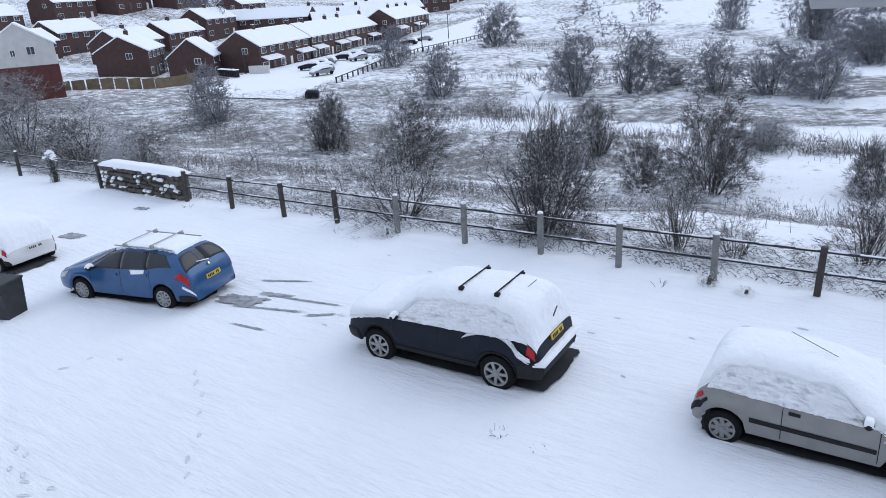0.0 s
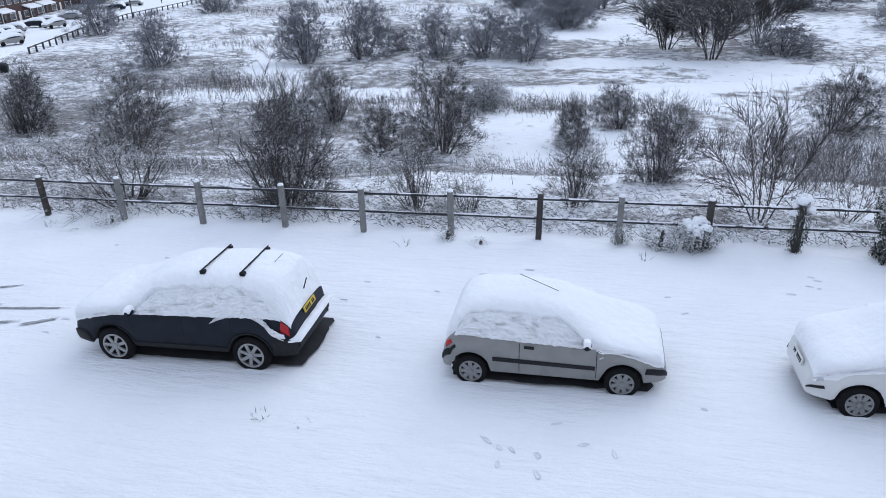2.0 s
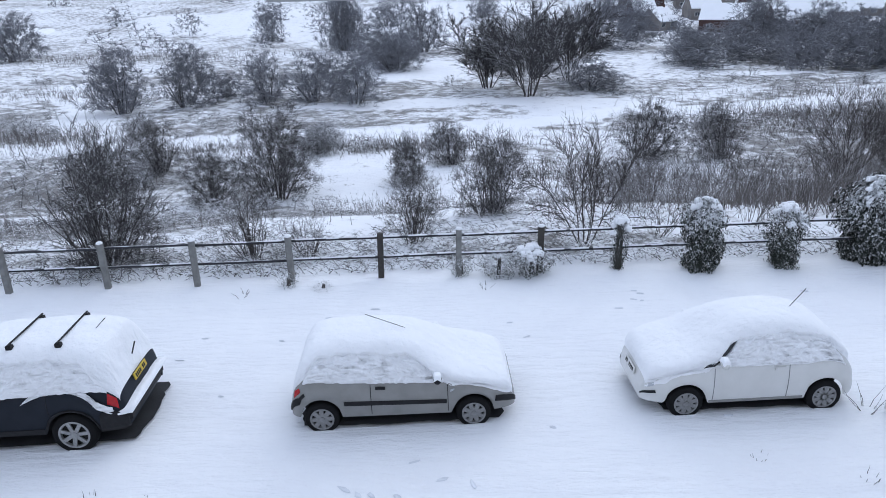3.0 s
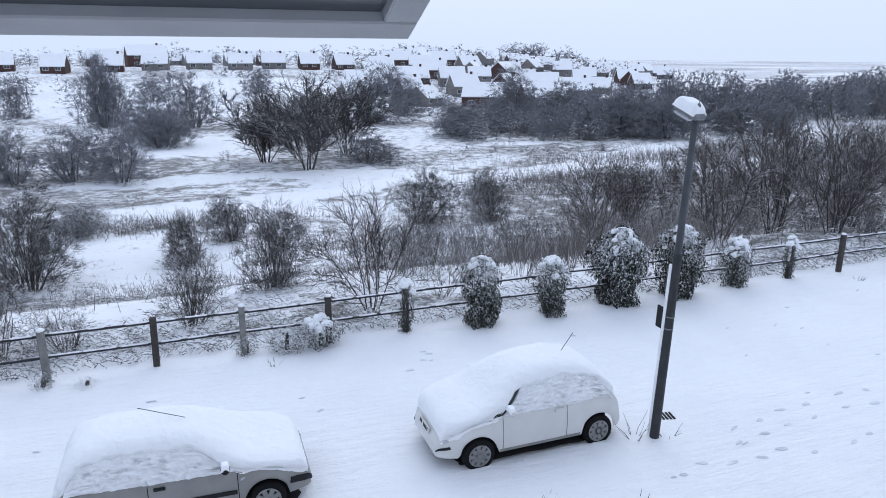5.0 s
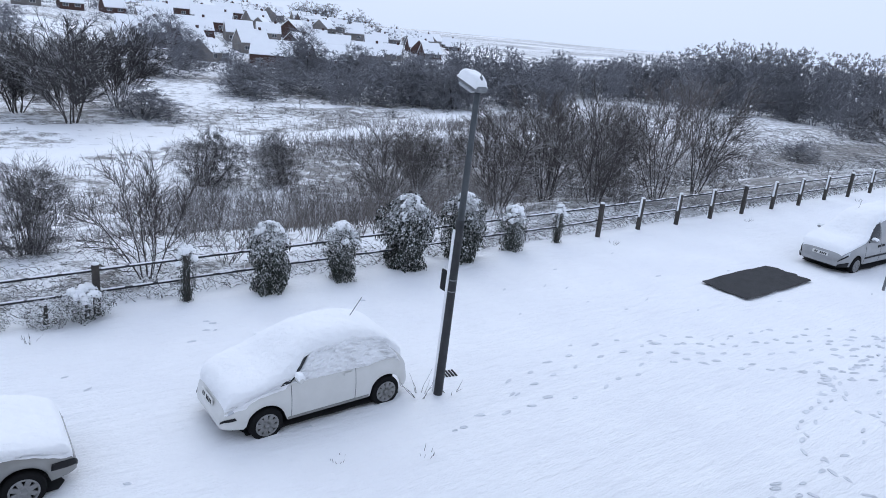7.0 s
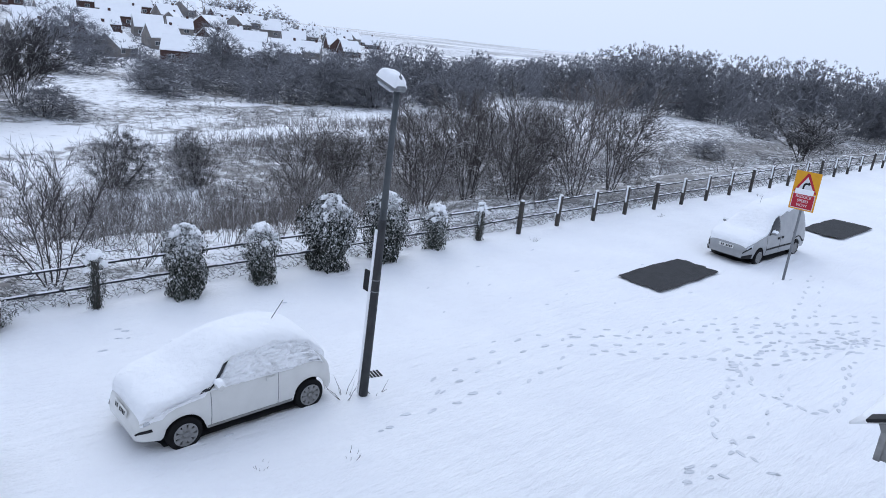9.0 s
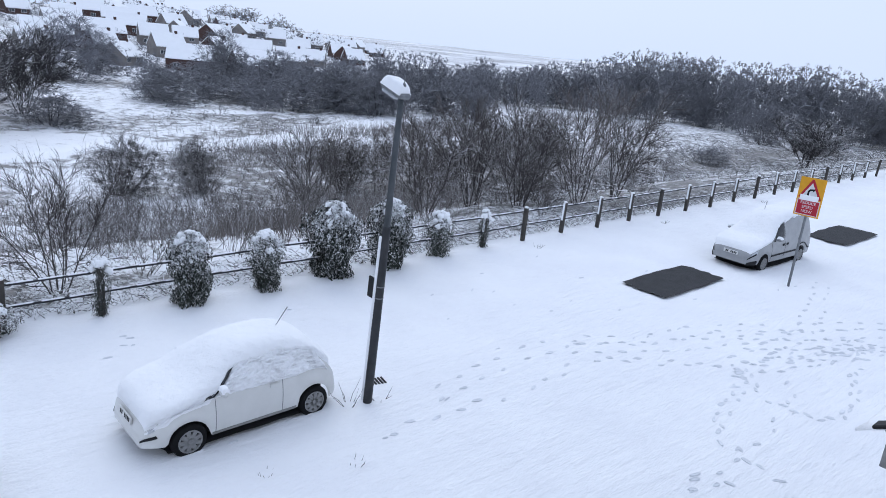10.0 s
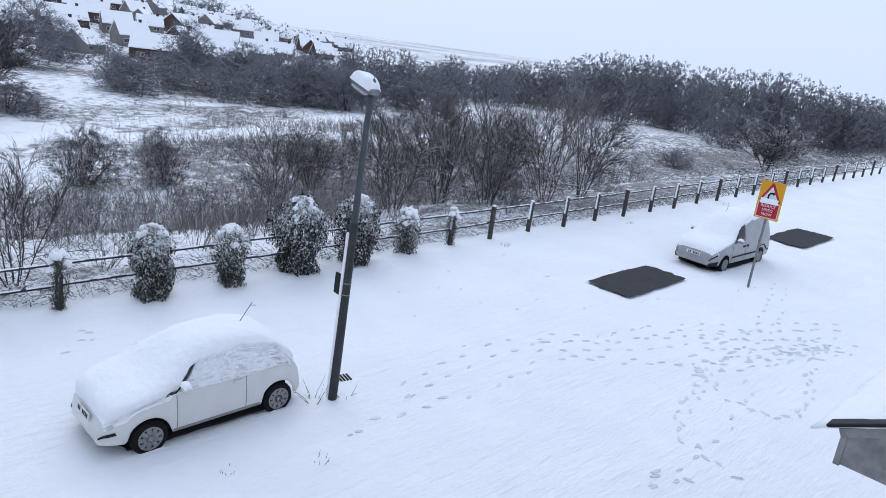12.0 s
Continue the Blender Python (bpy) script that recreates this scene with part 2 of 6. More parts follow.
def smooth(a, b, v):
    s = min(1.0, max(0.0, (v - a) / (b - a)))
    return s * s * (3 - 2 * s)


def lerp_line(line, x):
    if x <= line[0][0]:
        return line[0][1]
    for (x0, y0), (x1, y1) in zip(line, line[1:]):
        if x <= x1:
            s = (x - x0) / (x1 - x0)
            return y0 + (y1 - y0) * s
    return line[-1][1]


def soft_line(line, x, w=0.10):
    return sum(lerp_line(line, x + d * w) for d in (-1, -0.5, 0, 0.5, 1)) / 5


# ---- the lie of the land: level road, bank, valley, opposite slope ----
def land(x, y):
    road = 0.0126 * max(-60.0, min(80.0, x))
    z = road * (1 - smooth(16.8, 40, y)) - 6.0 * smooth(16.6, 44, y)
    r, az = math.hypot(x, y), math.degrees(math.atan2(x, max(y, 1e-3)))
    if y > 40:
        z += 9 * smooth(185, 330, r) * (1 - 0.75 * smooth(6, 30, az)) * (1 - 0.9 * smooth(35, 50, az))
        # the hillside with the town: low at its foot, climbing away
        town = smooth(9, 17, az) * (1 - smooth(33, 44, az))
        z += town * (-3.0 * smooth(150, 215, r) + 9.5 * smooth(225, 470, r) * (1 - 0.75 * smooth(20, 37, az)))
    if y > 30:
        z += 1.2 * smooth(54, 60, -az) * smooth(80, 135, r) + 9 * smooth(165, 270, r) * smooth(42, 55, -az)
    return z


def steps(stops):
    out = [stops[0][0]]
    for (a, step), (b, _) in zip(stops, stops[1:]):
        n = max(1, round((b - a) / step))
        out += [a + (b - a) * (i + 1) / n for i in range(n)]
    return out


def surface(x, y):
    """The snow's surface, with its small unevenness."""
    z = land(x, y)
    if 0 <= y < 16 and -40 < x < 60:
        z += 0.030 * noise.noise((x * 0.5, y * 0.8, 3)) + 0.018 * noise.noise((x * 1.1, y * 2.2, 7))
        z += 0.10 * smooth(14.2, 15.6, y) * (0.6 + noise.noise((x * 0.7, y, 1)))
    elif 16 <= y < 400:
        z += 0.35 * smooth(16, 24, y) * noise.noise((x * 0.11, y * 0.11, 5)) + 0.16 * smooth(16, 20, y) * noise.noise((x * 0.5, y * 0.5, 9))
    return z


CLEARINGS = [(-3, 47, 7, 9), (-2.5, 25, 4.5, 4), (1, 79.5, 16, 3), (-24.5, 37.4, 6, 2.2), (-2, 118, 12, 9), (-39, 226, 45, 32), (-8, 190, 26, 25), (14, 246, 32, 22),
             (-3, 106, 10, 7), (48, 99, 6, 3), (16, 76, 7, 5), (208, 81, 22, 8), (160, 98, 8, 5), (10, 60, 12, 2.5), (-12, 57, 6, 3)]
WAYS = [[(-42, 58), (-30, 61), (-19, 61.5), (-10, 63), (3, 64), (14, 69), (24, 75)], [(24, 70), (39, 73.5), (50, 79), (60, 85), (72, 90)], [(-31, 65), (-36, 74), (-39, 82), (-50, 101)]]


def scrub(x, y):
    """How thickly rough growth stands in the snow: 0 clean, 1 dense."""
    if y < 16.0:
        return -0.6
    s = 0.50 + 0.40 * noise.noise((x * 0.045, y * 0.07, 11)) + 0.30 * noise.noise((x * 0.17, y * 0.26, 4))
    s += 0.06 * smooth(-8, -22, x) * (1 - smooth(55, 75, y)) - 0.10 * smooth(100, 170, math.hypot(x, y))
    s += 0.25 * smooth(16, 30, x) * (1 - smooth(50, 70, y))
    for cx, cy, rx, ry in CLEARINGS:
        s -= 0.9 * (1 - smooth(0.55, 1.25, math.hypot((x - cx) / rx, (y - cy) / ry) + 0.3 * noise.noise((x * 0.3, y * 0.3, 8))))
    for way in WAYS:
        for (ax, ay), (bx, by) in zip(way, way[1:]):
            q = min(1, max(0, ((x - ax) * (bx - ax) + (y - ay) * (by - ay)) / ((bx - ax) ** 2 + (by - ay) ** 2)))
            s -= 0.9 * (1 - smooth(1.6, 3.4, math.hypot(x - ax - q * (bx - ax), y - ay - q * (by - ay))))
    k = smooth(16.0, 17.4, y)
    return min(1.0, max(0.0, s)) * k - 0.6 * (1 - k)


def build_ground():
    xs = steps([(-1500, 200), (-500, 40), (-160, 5), (-70, 1.2), (-32, 0.4), (48, 1.2), (110, 5), (300, 40), (700, 200), (2500, 0)])
    ys = steps([(-200, 40), (-20, 4), (0, 0.4), (19, 0.7), (60, 1.2), (100, 3), (130, 8), (400, 40), (900, 200), (3500, 0)])
    v = []
    for y in ys:
        for x in xs:
            z = surface(x, y)
            v.append((x, y, z))
    n = len(xs)
    f = [(j * n + i, j * n + i + 1, (j + 1) * n + i + 1, (j + 1) * n + i) for j in range(len(ys) - 1) for i in range(n - 1)]
    me = mesh("ground", v, f, True)
    me.attributes.new("scrub", "FLOAT", "POINT").data.foreach_set("value", [scrub(x, y) for x, y, _ in v])
    put("ground", me, GROUND, label="snow-covered road, verge and valley with rough grass showing through", category="ground", kind="structure")


build_ground()


# ---- the roadside fence: timber and concrete posts, two thin rails ----
FENCE_Y, POST_H = 15.8, 1.27
POSTS = [-40.5, -37.8, -35.2, -32.05, -28.4, -22.71, -20.15, -17.5, -15.07, -12.62, -10.21, -7.81, -5.65, -3.35, -1.17, 0.72, 2.71, 4.64, 6.66, 8.68,
         10.7, 12.7, 14.72, 16.75, 18.77, 20.92, 23.2, 25.4, 27.67, 30.0, 32.3, 34.65, 37.02, 39.4, 41.77]
POSTS += [41.77 + 2.35 * k for k in range(1, 26)]
GREY_POSTS = (9, 10, 11, 12, 13, 15)


def build_fence():
    fence = thing("roadside_fence", pose(0, FENCE_Y, 0), "weathered post and double rail fence with snow on its rails", "fence")
    wood = box("post", -0.070, 0.070, -0.065, 0.065, -0.5, POST_H - 0.03, 0.014)
    conc = box("post", -0.068, 0.068, -0.070, 0.070, -0.5, POST_H - 0.02, 0.016)
    cap = lathe("snow_cap", [(0.075, 0), (0.08, 0.02), (0.06, 0.05), (0.02, 0.062)], 10)
    drift = box("wind_snow", -0.012, 0.01, -0.02, 0.07, 0.50, POST_H - 0.10, 0.008)
    rng = random.Random(3)
    for i, x in enumerate(POSTS):
        grey = i in GREY_POSTS
        post = put("post", conc if grey else wood, POST_GREY if grey else POST_WOOD,
                   pose(x, 0, land(x, FENCE_Y) + rng.uniform(-0.02, 0.02), rng.uniform(-2, 2), rng.uniform(-1.5, 1.5), rng.uniform(-4, 4)), fence,
                   "grey concrete post" if grey else "dark weathered timber post")
        if x > 15.5 and i % 4:
            put("wind_snow", drift, SNOW, pose(-0.072, -0.03, 0.15 * rng.random(), 0, 0, rng.uniform(-8, 8)), post, "snow blown onto the side of the post")
        if i != 14:
            put("snow_cap", cap, SNOW, pose(0, 0, POST_H - 0.03), post)
    for a, b in zip(POSTS, POSTS[1:]):
        if a == -28.4:
            continue
        for h in (1.09, 0.60):
            za, zb = land(a, FENCE_Y) + h + rng.uniform(-0.015, 0.015), land(b, FENCE_Y) + h + rng.uniform(-0.015, 0.015)
            rail = put("rail", rod("rail", (a, 0.09, za), (b, 0.09, zb), 0.032, 0.032, 6), RAIL, None, fence)
            for k in range(3):
                p, q = rng.uniform(0.0, 0.1) + k / 3, (k + 1) / 3 - rng.uniform(0.0, 0.12)
                if a > -4 or rng.random() < 0.55:
                    put("rail_snow", rod("rail_snow", (a + (b - a) * p, 0.085, za + (zb - za) * p + 0.024), (a + (b - a) * q, 0.085, za + (zb - za) * q + 0.024), 0.023, 0.020, 6), SNOW, None, rail)


build_fence()


def build_stone_wall():
    """Short length of rubble wall that fills a gap in the fence, snow on top."""
    x0, x1 = -28.2, -22.95
    wall = thing("rubble_wall", pose(x0, FENCE_Y + 0.25, land(-25, FENCE_Y) - 0.1), "short rubble stone wall under a thick cap of snow", "wall")
    put("core", box("core", 0.05, x1 - x0 - 0.05, -0.18, 0.18, -0.4, 1.22), STONE, None, wall)
    rng = random.Random(8)
    z = 0.0
    while z < 1.15:
        h = rng.uniform(0.16, 0.26)
        x = 0.0
        while x < x1 - x0:
            w = rng.uniform(0.16, 0.42)
            w = min(w, x1 - x0 - x)
            if w > 0.08:
                put("stone", box("stone", x + 0.012, x + w - 0.012, -0.24 - rng.uniform(0, 0.12), 0.2, z + rng.uniform(0, 0.04), z + h - rng.uniform(0.0, 0.05), 0.035), STONE, pose(0, 0, 0, rng.uniform(-1, 1)), wall)
                if rng.random() < 0.42:
                    d = rng.uniform(0.04, 0.09)
                    put("snow_patch", snow_lump(w * rng.uniform(0.5, 1.0), 0.14, d, rng.randrange(99), 7), SNOW_CRUST, pose(x + w / 2, -0.27, z + h - 0.05, rng.uniform(10, 50), rng.uniform(-12, 12)), wall)
            x += w
        z += h
    put("snow_cap", snow_lump(x1 - x0 + 0.1, 0.62, 0.2, 5), SNOW, pose((x1 - x0) / 2, -0.02, 1.18), wall)


def snow_lump(lx, ly, h, seed, n=14):
    """Pillow of snow with a flat foot."""
    v, f = [], []
    for j in range(n + 1):
        for i in range(n + 1):
            a, b = 2 * i / n - 1, 2 * j / n - 1
            e = (1 - abs(a) ** 6) * (1 - abs(b) ** 4)
            e = max(0, e) ** 0.5
            k = noise.noise((a * lx * 1.5 + seed, b * ly * 3, seed))
            v.append((a * lx / 2 * (1 + 0.03 * k), b * ly / 2 * (1 + 0.1 * k), h * e * (1 + 0.25 * k)))
    m = n + 1
    f = [(j * m + i, j * m + i + 1, (j + 1) * m + i + 1, (j + 1) * m + i) for j in range(n) for i in range(n)]
    base = len(v)
    rim = [i for i in range(m)] + [j * m + n for j in range(1, m)] + [n * m + i for i in range(n - 1, -1, -1)] + [j * m for j in range(n - 1, 0, -1)]
    v += [(v[r][0], v[r][1], -0.03) for r in rim]
    f += [(rim[i], base + i, base + (i + 1) % len(rim), rim[(i + 1) % len(rim)]) for i in range(len(rim))]
    return mesh("snow_patch", v, f, True)


build_stone_wall()


# ---- cars ----
class Shape:
    """A car body as a surface: x along the car (front at minus x), k from 0 at the sill over 1 at the belt line to 2 on the centre line."""

    def __init__(self, top, belt, width, sill, wheels, arch, tumble=0.2, nose=0.16, tail=0.12):
        self.top, self.belt, self.w, self.sill, self.wheels, self.arch = top, belt, width, sill, wheels, arch
        self.tumble, self.nose, self.tail = tumble, nose, tail
        self.x0, self.x1 = top[0][0], top[-1][0]

    def low(self, x):
        z = self.sill
        if x < self.x0 + 0.5:
            z += 0.05 * (self.x0 + 0.5 - x)
        for c in self.wheels:
            d = self.arch ** 2 - (x - c) ** 2
            if d > 0:
                z = max(z, self.arch * 0.86 + math.sqrt(d) - 0.02)
        return min(z, lerp_line(self.belt, x) - 0.06)

    def plan(self, x):
        a, b = (x - self.x0) / 0.75, (self.x1 - x) / 0.6
        w = 1.0
        if a < 1:
            w -= self.nose * (1 - a) ** 2.2 + 0.07 * max(0, 1 - a * 6) ** 2
        if b < 1:
            w -= self.tail * (1 - b) ** 2.2 + 0.06 * max(0, 1 - b * 6) ** 2
        return self.w * w

    def at(self, x, k):
        w, zl = self.plan(x), self.low(x)
        e = min(0.14, max(0.012, 0.8 * (x - self.x0)), max(0.012, 0.8 * (self.x1 - x)))
        zb, zt = soft_line(self.belt, x, e), soft_line(self.top, x, e)
        zt = max(zt, zb + 0.005)
        if k <= 1:
            s = k
            y = w * (0.955 + 0.045 * math.sin(math.pi * min(1, s * 1.05)) ** 0.8 - 0.015 * s)
            return Vector((x, y, zl + (zb - zl) * s))
        a = (k - 1) * math.pi / 2
        c = min(1, max(0, (zt - zb - 0.12) / 0.3))
        y = w * 0.94 * max(0.0, math.cos(a)) ** (0.5 - 0.12 * c) * (1 - self.tumble * c * math.sin(a) ** 1.1)
        z = zb + (zt - zb) * math.sin(a) ** (0.75 + 0.25 * c)
        return Vector((x, y, z))

    def normal(self, x, k):
        e = 0.015
        dx = self.at(min(self.x1, x + e), k) - self.at(max(self.x0, x - e), k)
        dk = self.at(x, min(2, k + e)) - self.at(x, max(0, k - e))
        n = dk.cross(dx)
        if n.length < 1e-9:
            return Vector((0, 0, 1))
        n.normalize()
        return n if n.y >= -0.2 and n.z > -0.6 else -n


KS = [0, 0.15, 0.35, 0.55, 0.75, 0.9, 1.0, 1.08, 1.18, 1.3, 1.42, 1.54, 1.66, 1.78, 1.9, 2.0]


def body_mesh(s, nx=72):
    xs = [s.x0 + (s.x1 - s.x0) * (0.5 - 0.5 * math.cos(math.pi * i / nx)) * 0.35 + (s.x1 - s.x0) * i / nx * 0.65 for i in range(nx + 1)]
    v, f, m = [], [], 2 * len(KS) - 1
    for x in xs:
        half = [s.at(x, k) for k in KS]
        v += half + [Vector((p.x, -p.y, p.z)) for p in half[-2::-1]]
    for i in range(nx):
        for j in range(m - 1):
            f.append((i * m + j, (i + 1) * m + j, (i + 1) * m + j + 1, i * m + j + 1))
    f += [tuple(range(m)), tuple(nx * m + j for j in range(m - 1, -1, -1))]
    return mesh("body", v, f, True)


def sheet(name, s, fn, nu, nv, off, sides=(1, -1)):
    """A pane, strip or lamp that follows the body, a little proud of it; fn(u, v) gives (x, k)."""
    v, f = [], []
    for side in sides:
        for o in (off, -0.004):
            for j in range(nv + 1):
                for i in range(nu + 1):
                    x, k = fn(i / nu, j / nv)
                    p = s.at(x, k) + s.normal(x, k) * o
                    v.append((p.x, side * p.y, p.z))
    m, blk = nu + 1, (nu + 1) * (nv + 1)
    for b in range(0, len(v), 2 * blk):
        for j in range(nv):
            for i in range(nu):
                q = (b + j * m + i, b + j * m + i + 1, b + (j + 1) * m + i + 1, b + (j + 1) * m + i)
                f.append(q)
        rim = [i for i in range(m)] + [j * m + nu for j in range(1, nv + 1)] + [nv * m + i for i in range(nu - 1, -1, -1)] + [j * m for j in range(nv - 1, 0, -1)]
        f += [(b + rim[i], b + blk + rim[i], b + blk + rim[(i + 1) % len(rim)], b + rim[(i + 1) % len(rim)]) for i in range(len(rim))]
    return mesh(name, v, f, nv > 1)


def pieces(name, s, fn, nu, nv, off, mat, car, label=""):
    for side in (-1, 1):
        put(name, sheet(name, s, fn, nu, nv, off, (side,)), mat, None, car, label)


def crust(s, fn, nu, nv, off, seed, car, sides=(-1, 1)):
    """Thin wind-blown snow stuck to the windows, broken into small ridges."""
    for side in sides:
        v = []
        for j in range(nv + 1):
            for i in range(nu + 1):
                u, q = i / nu, j / nv
                x, k = fn(u, q)
                x += 0.03 * noise.noise((k * 7, seed, side))
                edge = smooth(0, 0.03, u) * smooth(0, 0.03, 1 - u) * smooth(-0.03, 0.05 + 0.05 * noise.noise((x * 9, seed, 2)), q)
                ridge = 0.5 - abs(noise.noise((x * 6 + k * 3, k * 24, seed + side)))
                t = off + 0.075 * (ridge - 0.27) + 0.016 * noise.noise((x * 25, k * 60, seed))
                p = s.at(x, k) + s.normal(x, k) * max(-0.006, t * edge - 0.003)
                v.append((p.x, side * p.y, p.z))
        m = nu + 1
        put("window_snow", mesh("window_snow", v, [(j * m + i, j * m + i + 1, (j + 1) * m + i + 1, (j + 1) * m + i) for j in range(nv) for i in range(nu)], True), SNOW_CRUST, None, car, "thin ridged snow stuck to the windows")


def quad(a, b, c, d):
    """Corners (x, k): lower front, lower rear, upper rear, upper front."""
    def fn(u, v):
        lo = (a[0] + (b[0] - a[0]) * u, a[1] + (b[1] - a[1]) * u)
        hi = (d[0] + (c[0] - d[0]) * u, d[1] + (c[1] - d[1]) * u)
        return lo[0] + (hi[0] - lo[0]) * v, lo[1] + (hi[1] - lo[1]) * v
    return fn


def snow_blanket(s, k_edge, x0, x1, thick, thin, seed, nx=110, nk=44):
    """Snow over a car: thick on what lies flat, thin and ragged down to the edge k_edge(x)."""
    v, f = [], []
    rows = 2 * nk + 1
    for i in range(nx + 1):
        x = x0 + (x1 - x0) * i / nx
        ke = k_edge(x)
        for j in range(rows):
            side = 1 if j <= nk else -1
            q = j / nk if j <= nk else (rows - 1 - j) / nk
            e = ke + 0.07 * noise.noise((x * 3.1, side * 5.0, seed)) + 0.05 * noise.noise((x * 9.0, side * 3.0, seed + 4))
            k = e + (2 - e) * q
            p, n = s.at(x, k), s.normal(x, k)
            flat = smooth(0.25, 0.9, n.z)
            t = thin + (thick - thin) * flat
            rough = noise.noise((x * 4, k * 7 * side, seed)) * 0.02 + (0.5 - abs(noise.noise((x * 7 + k * 4, k * 26 * side, seed)))) * 0.045 + noise.noise((x * 22, k * 40 * side, seed)) * 0.016 - 0.02
            t = t + rough * (1 - flat) + 0.03 * flat * noise.noise((x * 1.3, p.y * side * 1.3, seed))
            t *= smooth(0, 0.10, q) * smooth(0, 0.05, i / nx) ** 0.5 * smooth(0, 0.05, 1 - i / nx) ** 0.5
            p = p + n * max(t, -0.004) + Vector((0, 0, 0.0 if q > 0 else -0.006))
            v.append((p.x, side * p.y, p.z))
    for i in range(nx):
        for j in range(rows - 1):
            f.append((i * rows + j, (i + 1) * rows + j, (i + 1) * rows + j + 1, i * rows + j + 1))
    return mesh("snow_cover", v, f, True)


def wheel_meshes(r, wide, spokes, hubcap):
    t = lathe("tyre", [(r * 0.66, -wide * 0.5), (r * 0.93, -wide * 0.5), (r, -wide * 0.32), (r, wide * 0.32), (r * 0.93, wide * 0.5), (r * 0.66, wide * 0.5)], 28, True, "Y", False)
    v, f = [], []
    bm = bmesh.new()
    n = 28
    ring = [[bm.verts.new((q * r * math.cos(2 * math.pi * i / n), y, q * r * math.sin(2 * math.pi * i / n))) for i in range(n)]
            for q, y in ((0.69, -wide * 0.46), (0.69, -wide * 0.53), (0.60, -wide * 0.53), (0.58, -wide * 0.30))]
    for a, b in zip(ring, ring[1:]):
        for i in range(n):
            bm.faces.new((a[i], a[(i + 1) % n], b[(i + 1) % n], b[i]))
    for k in range(spokes):
        a = 2 * math.pi * (k + 0.25) / spokes
        m = Matrix.Rotation(a, 4, "Y") @ Matrix.Translation((r * 0.36, -wide * 0.44, 0)) @ Matrix.Diagonal((r * 0.5, wide * 0.12, r * (0.17 if not hubcap else 0.25), 1))
        bmesh.ops.create_cube(bm, size=1.0, matrix=m)
    bmesh.ops.create_cone(bm, cap_ends=True, segments=16, radius1=r * 0.17, radius2=r * 0.14, depth=wide * 0.14, matrix=Matrix.Translation((0, -wide * 0.48, 0)) @ Matrix.Rotation(radians(90), 4, "X"))
    rim = from_bm("rim", bm)
    back = lathe("disc", [(r * 0.6, -wide * 0.26), (r * 0.6, -wide * 0.20)], 20, False, "Y")
    return t, rim, back


def build_car(name, m, label, s, paint, wheel_r, spokes, hubcap, rim_mat, snow=None, category="car", group="parked cars", track=None, back_mat=None):
    car = thing(name, m, label, category, group)
    put("body", body_mesh(s), paint, None, car)
    inner = s.w - 0.24
    put("underbody", box("underbody", s.x0 + 0.2, s.x1 - 0.25, -inner, inner, s.sill - 0.06, min(s.sill + 0.5, 0.85)), UNDER, None, car)
    tyre, rim, disc = wheel_meshes(wheel_r, 0.2, spokes, hubcap)
    ty = (track or s.w - 0.115)
    for x in s.wheels:
        for side in (-1, 1):
            w = put("wheel", tyre, RUBBER, pose(x, side * ty, wheel_r - 0.03, 0, 25 * x, 0 if side < 0 else 180), car)
            put("rim", rim, rim_mat, None, w)
            put("brake_disc", disc, back_mat or UNDER, None, w)
            put("wheel_snow", snow_lump(0.42, 0.13, 0.05, 7 + 3 * side + round(x)), SNOW_CRUST, pose(x + 0.03, side * (ty + 0.06), -0.005), car, "snow banked against the wheel")
    if snow:
        put("snow_cover", snow_blanket(s, **snow), SNOW_CRUST, None, car, "thick snow lying on roof and bonnet, thin on the windows")
    return car


def mirror(car, x, y, z, mat):
    for side in (-1, 1):
        bm = bmesh.new()
        bmesh.ops.create_uvsphere(bm, u_segments=12, v_segments=8, radius=1, matrix=Matrix.Translation((x, side * (y + 0.09), z)) @ Matrix.Diagonal((0.07, 0.115, 0.075, 1)))
        bmesh.ops.create_cube(bm, size=1, matrix=Matrix.Translation((x - 0.01, side * (y + 0.0), z - 0.05)) @ Matrix.Diagonal((0.06, 0.1, 0.04, 1)))
        mm = put("door_mirror", from_bm("door_mirror", bm, True), mat, None, car)
        put("snow_cap", snow_lump(0.12, 0.19, 0.06, 3 + side, 8), SNOW, pose(x, side * (y + 0.09), z + 0.04), mm)


def plate(car, x, z, yw, face, mat, tilt=0.0):
    """Number plate with its writing as plain bars. face: +1 looks to plus x."""
    p = put("number_plate", box("number_plate", -0.012, 0.012, -0.26, 0.26, -0.055, 0.055, 0.004), mat, pose(x, yw, z, 0, tilt, 0), car)
    for k in range(7):
        if k != 4:
            put("bar", box("bar", 0.010 * face, 0.015 * face, -0.215 + 0.06 * k, -0.175 + 0.06 * k, -0.035, 0.035), BLACK, None, p)


def bars(car, xs, y, z, mat):
    for x in xs:
        b = put("roof_bar", box("roof_bar", x - 0.016, x + 0.016, -y, y, z + 0.05, z + 0.072, 0.006), mat, None, car)
        for side in (-1, 1):
            put("bar_foot", box("bar_foot", x - 0.05, x + 0.05, side * (y - 0.06) - 0.045, side * (y - 0.06) + 0.045, z - 0.03, z + 0.05, 0.012), mat, None, b)


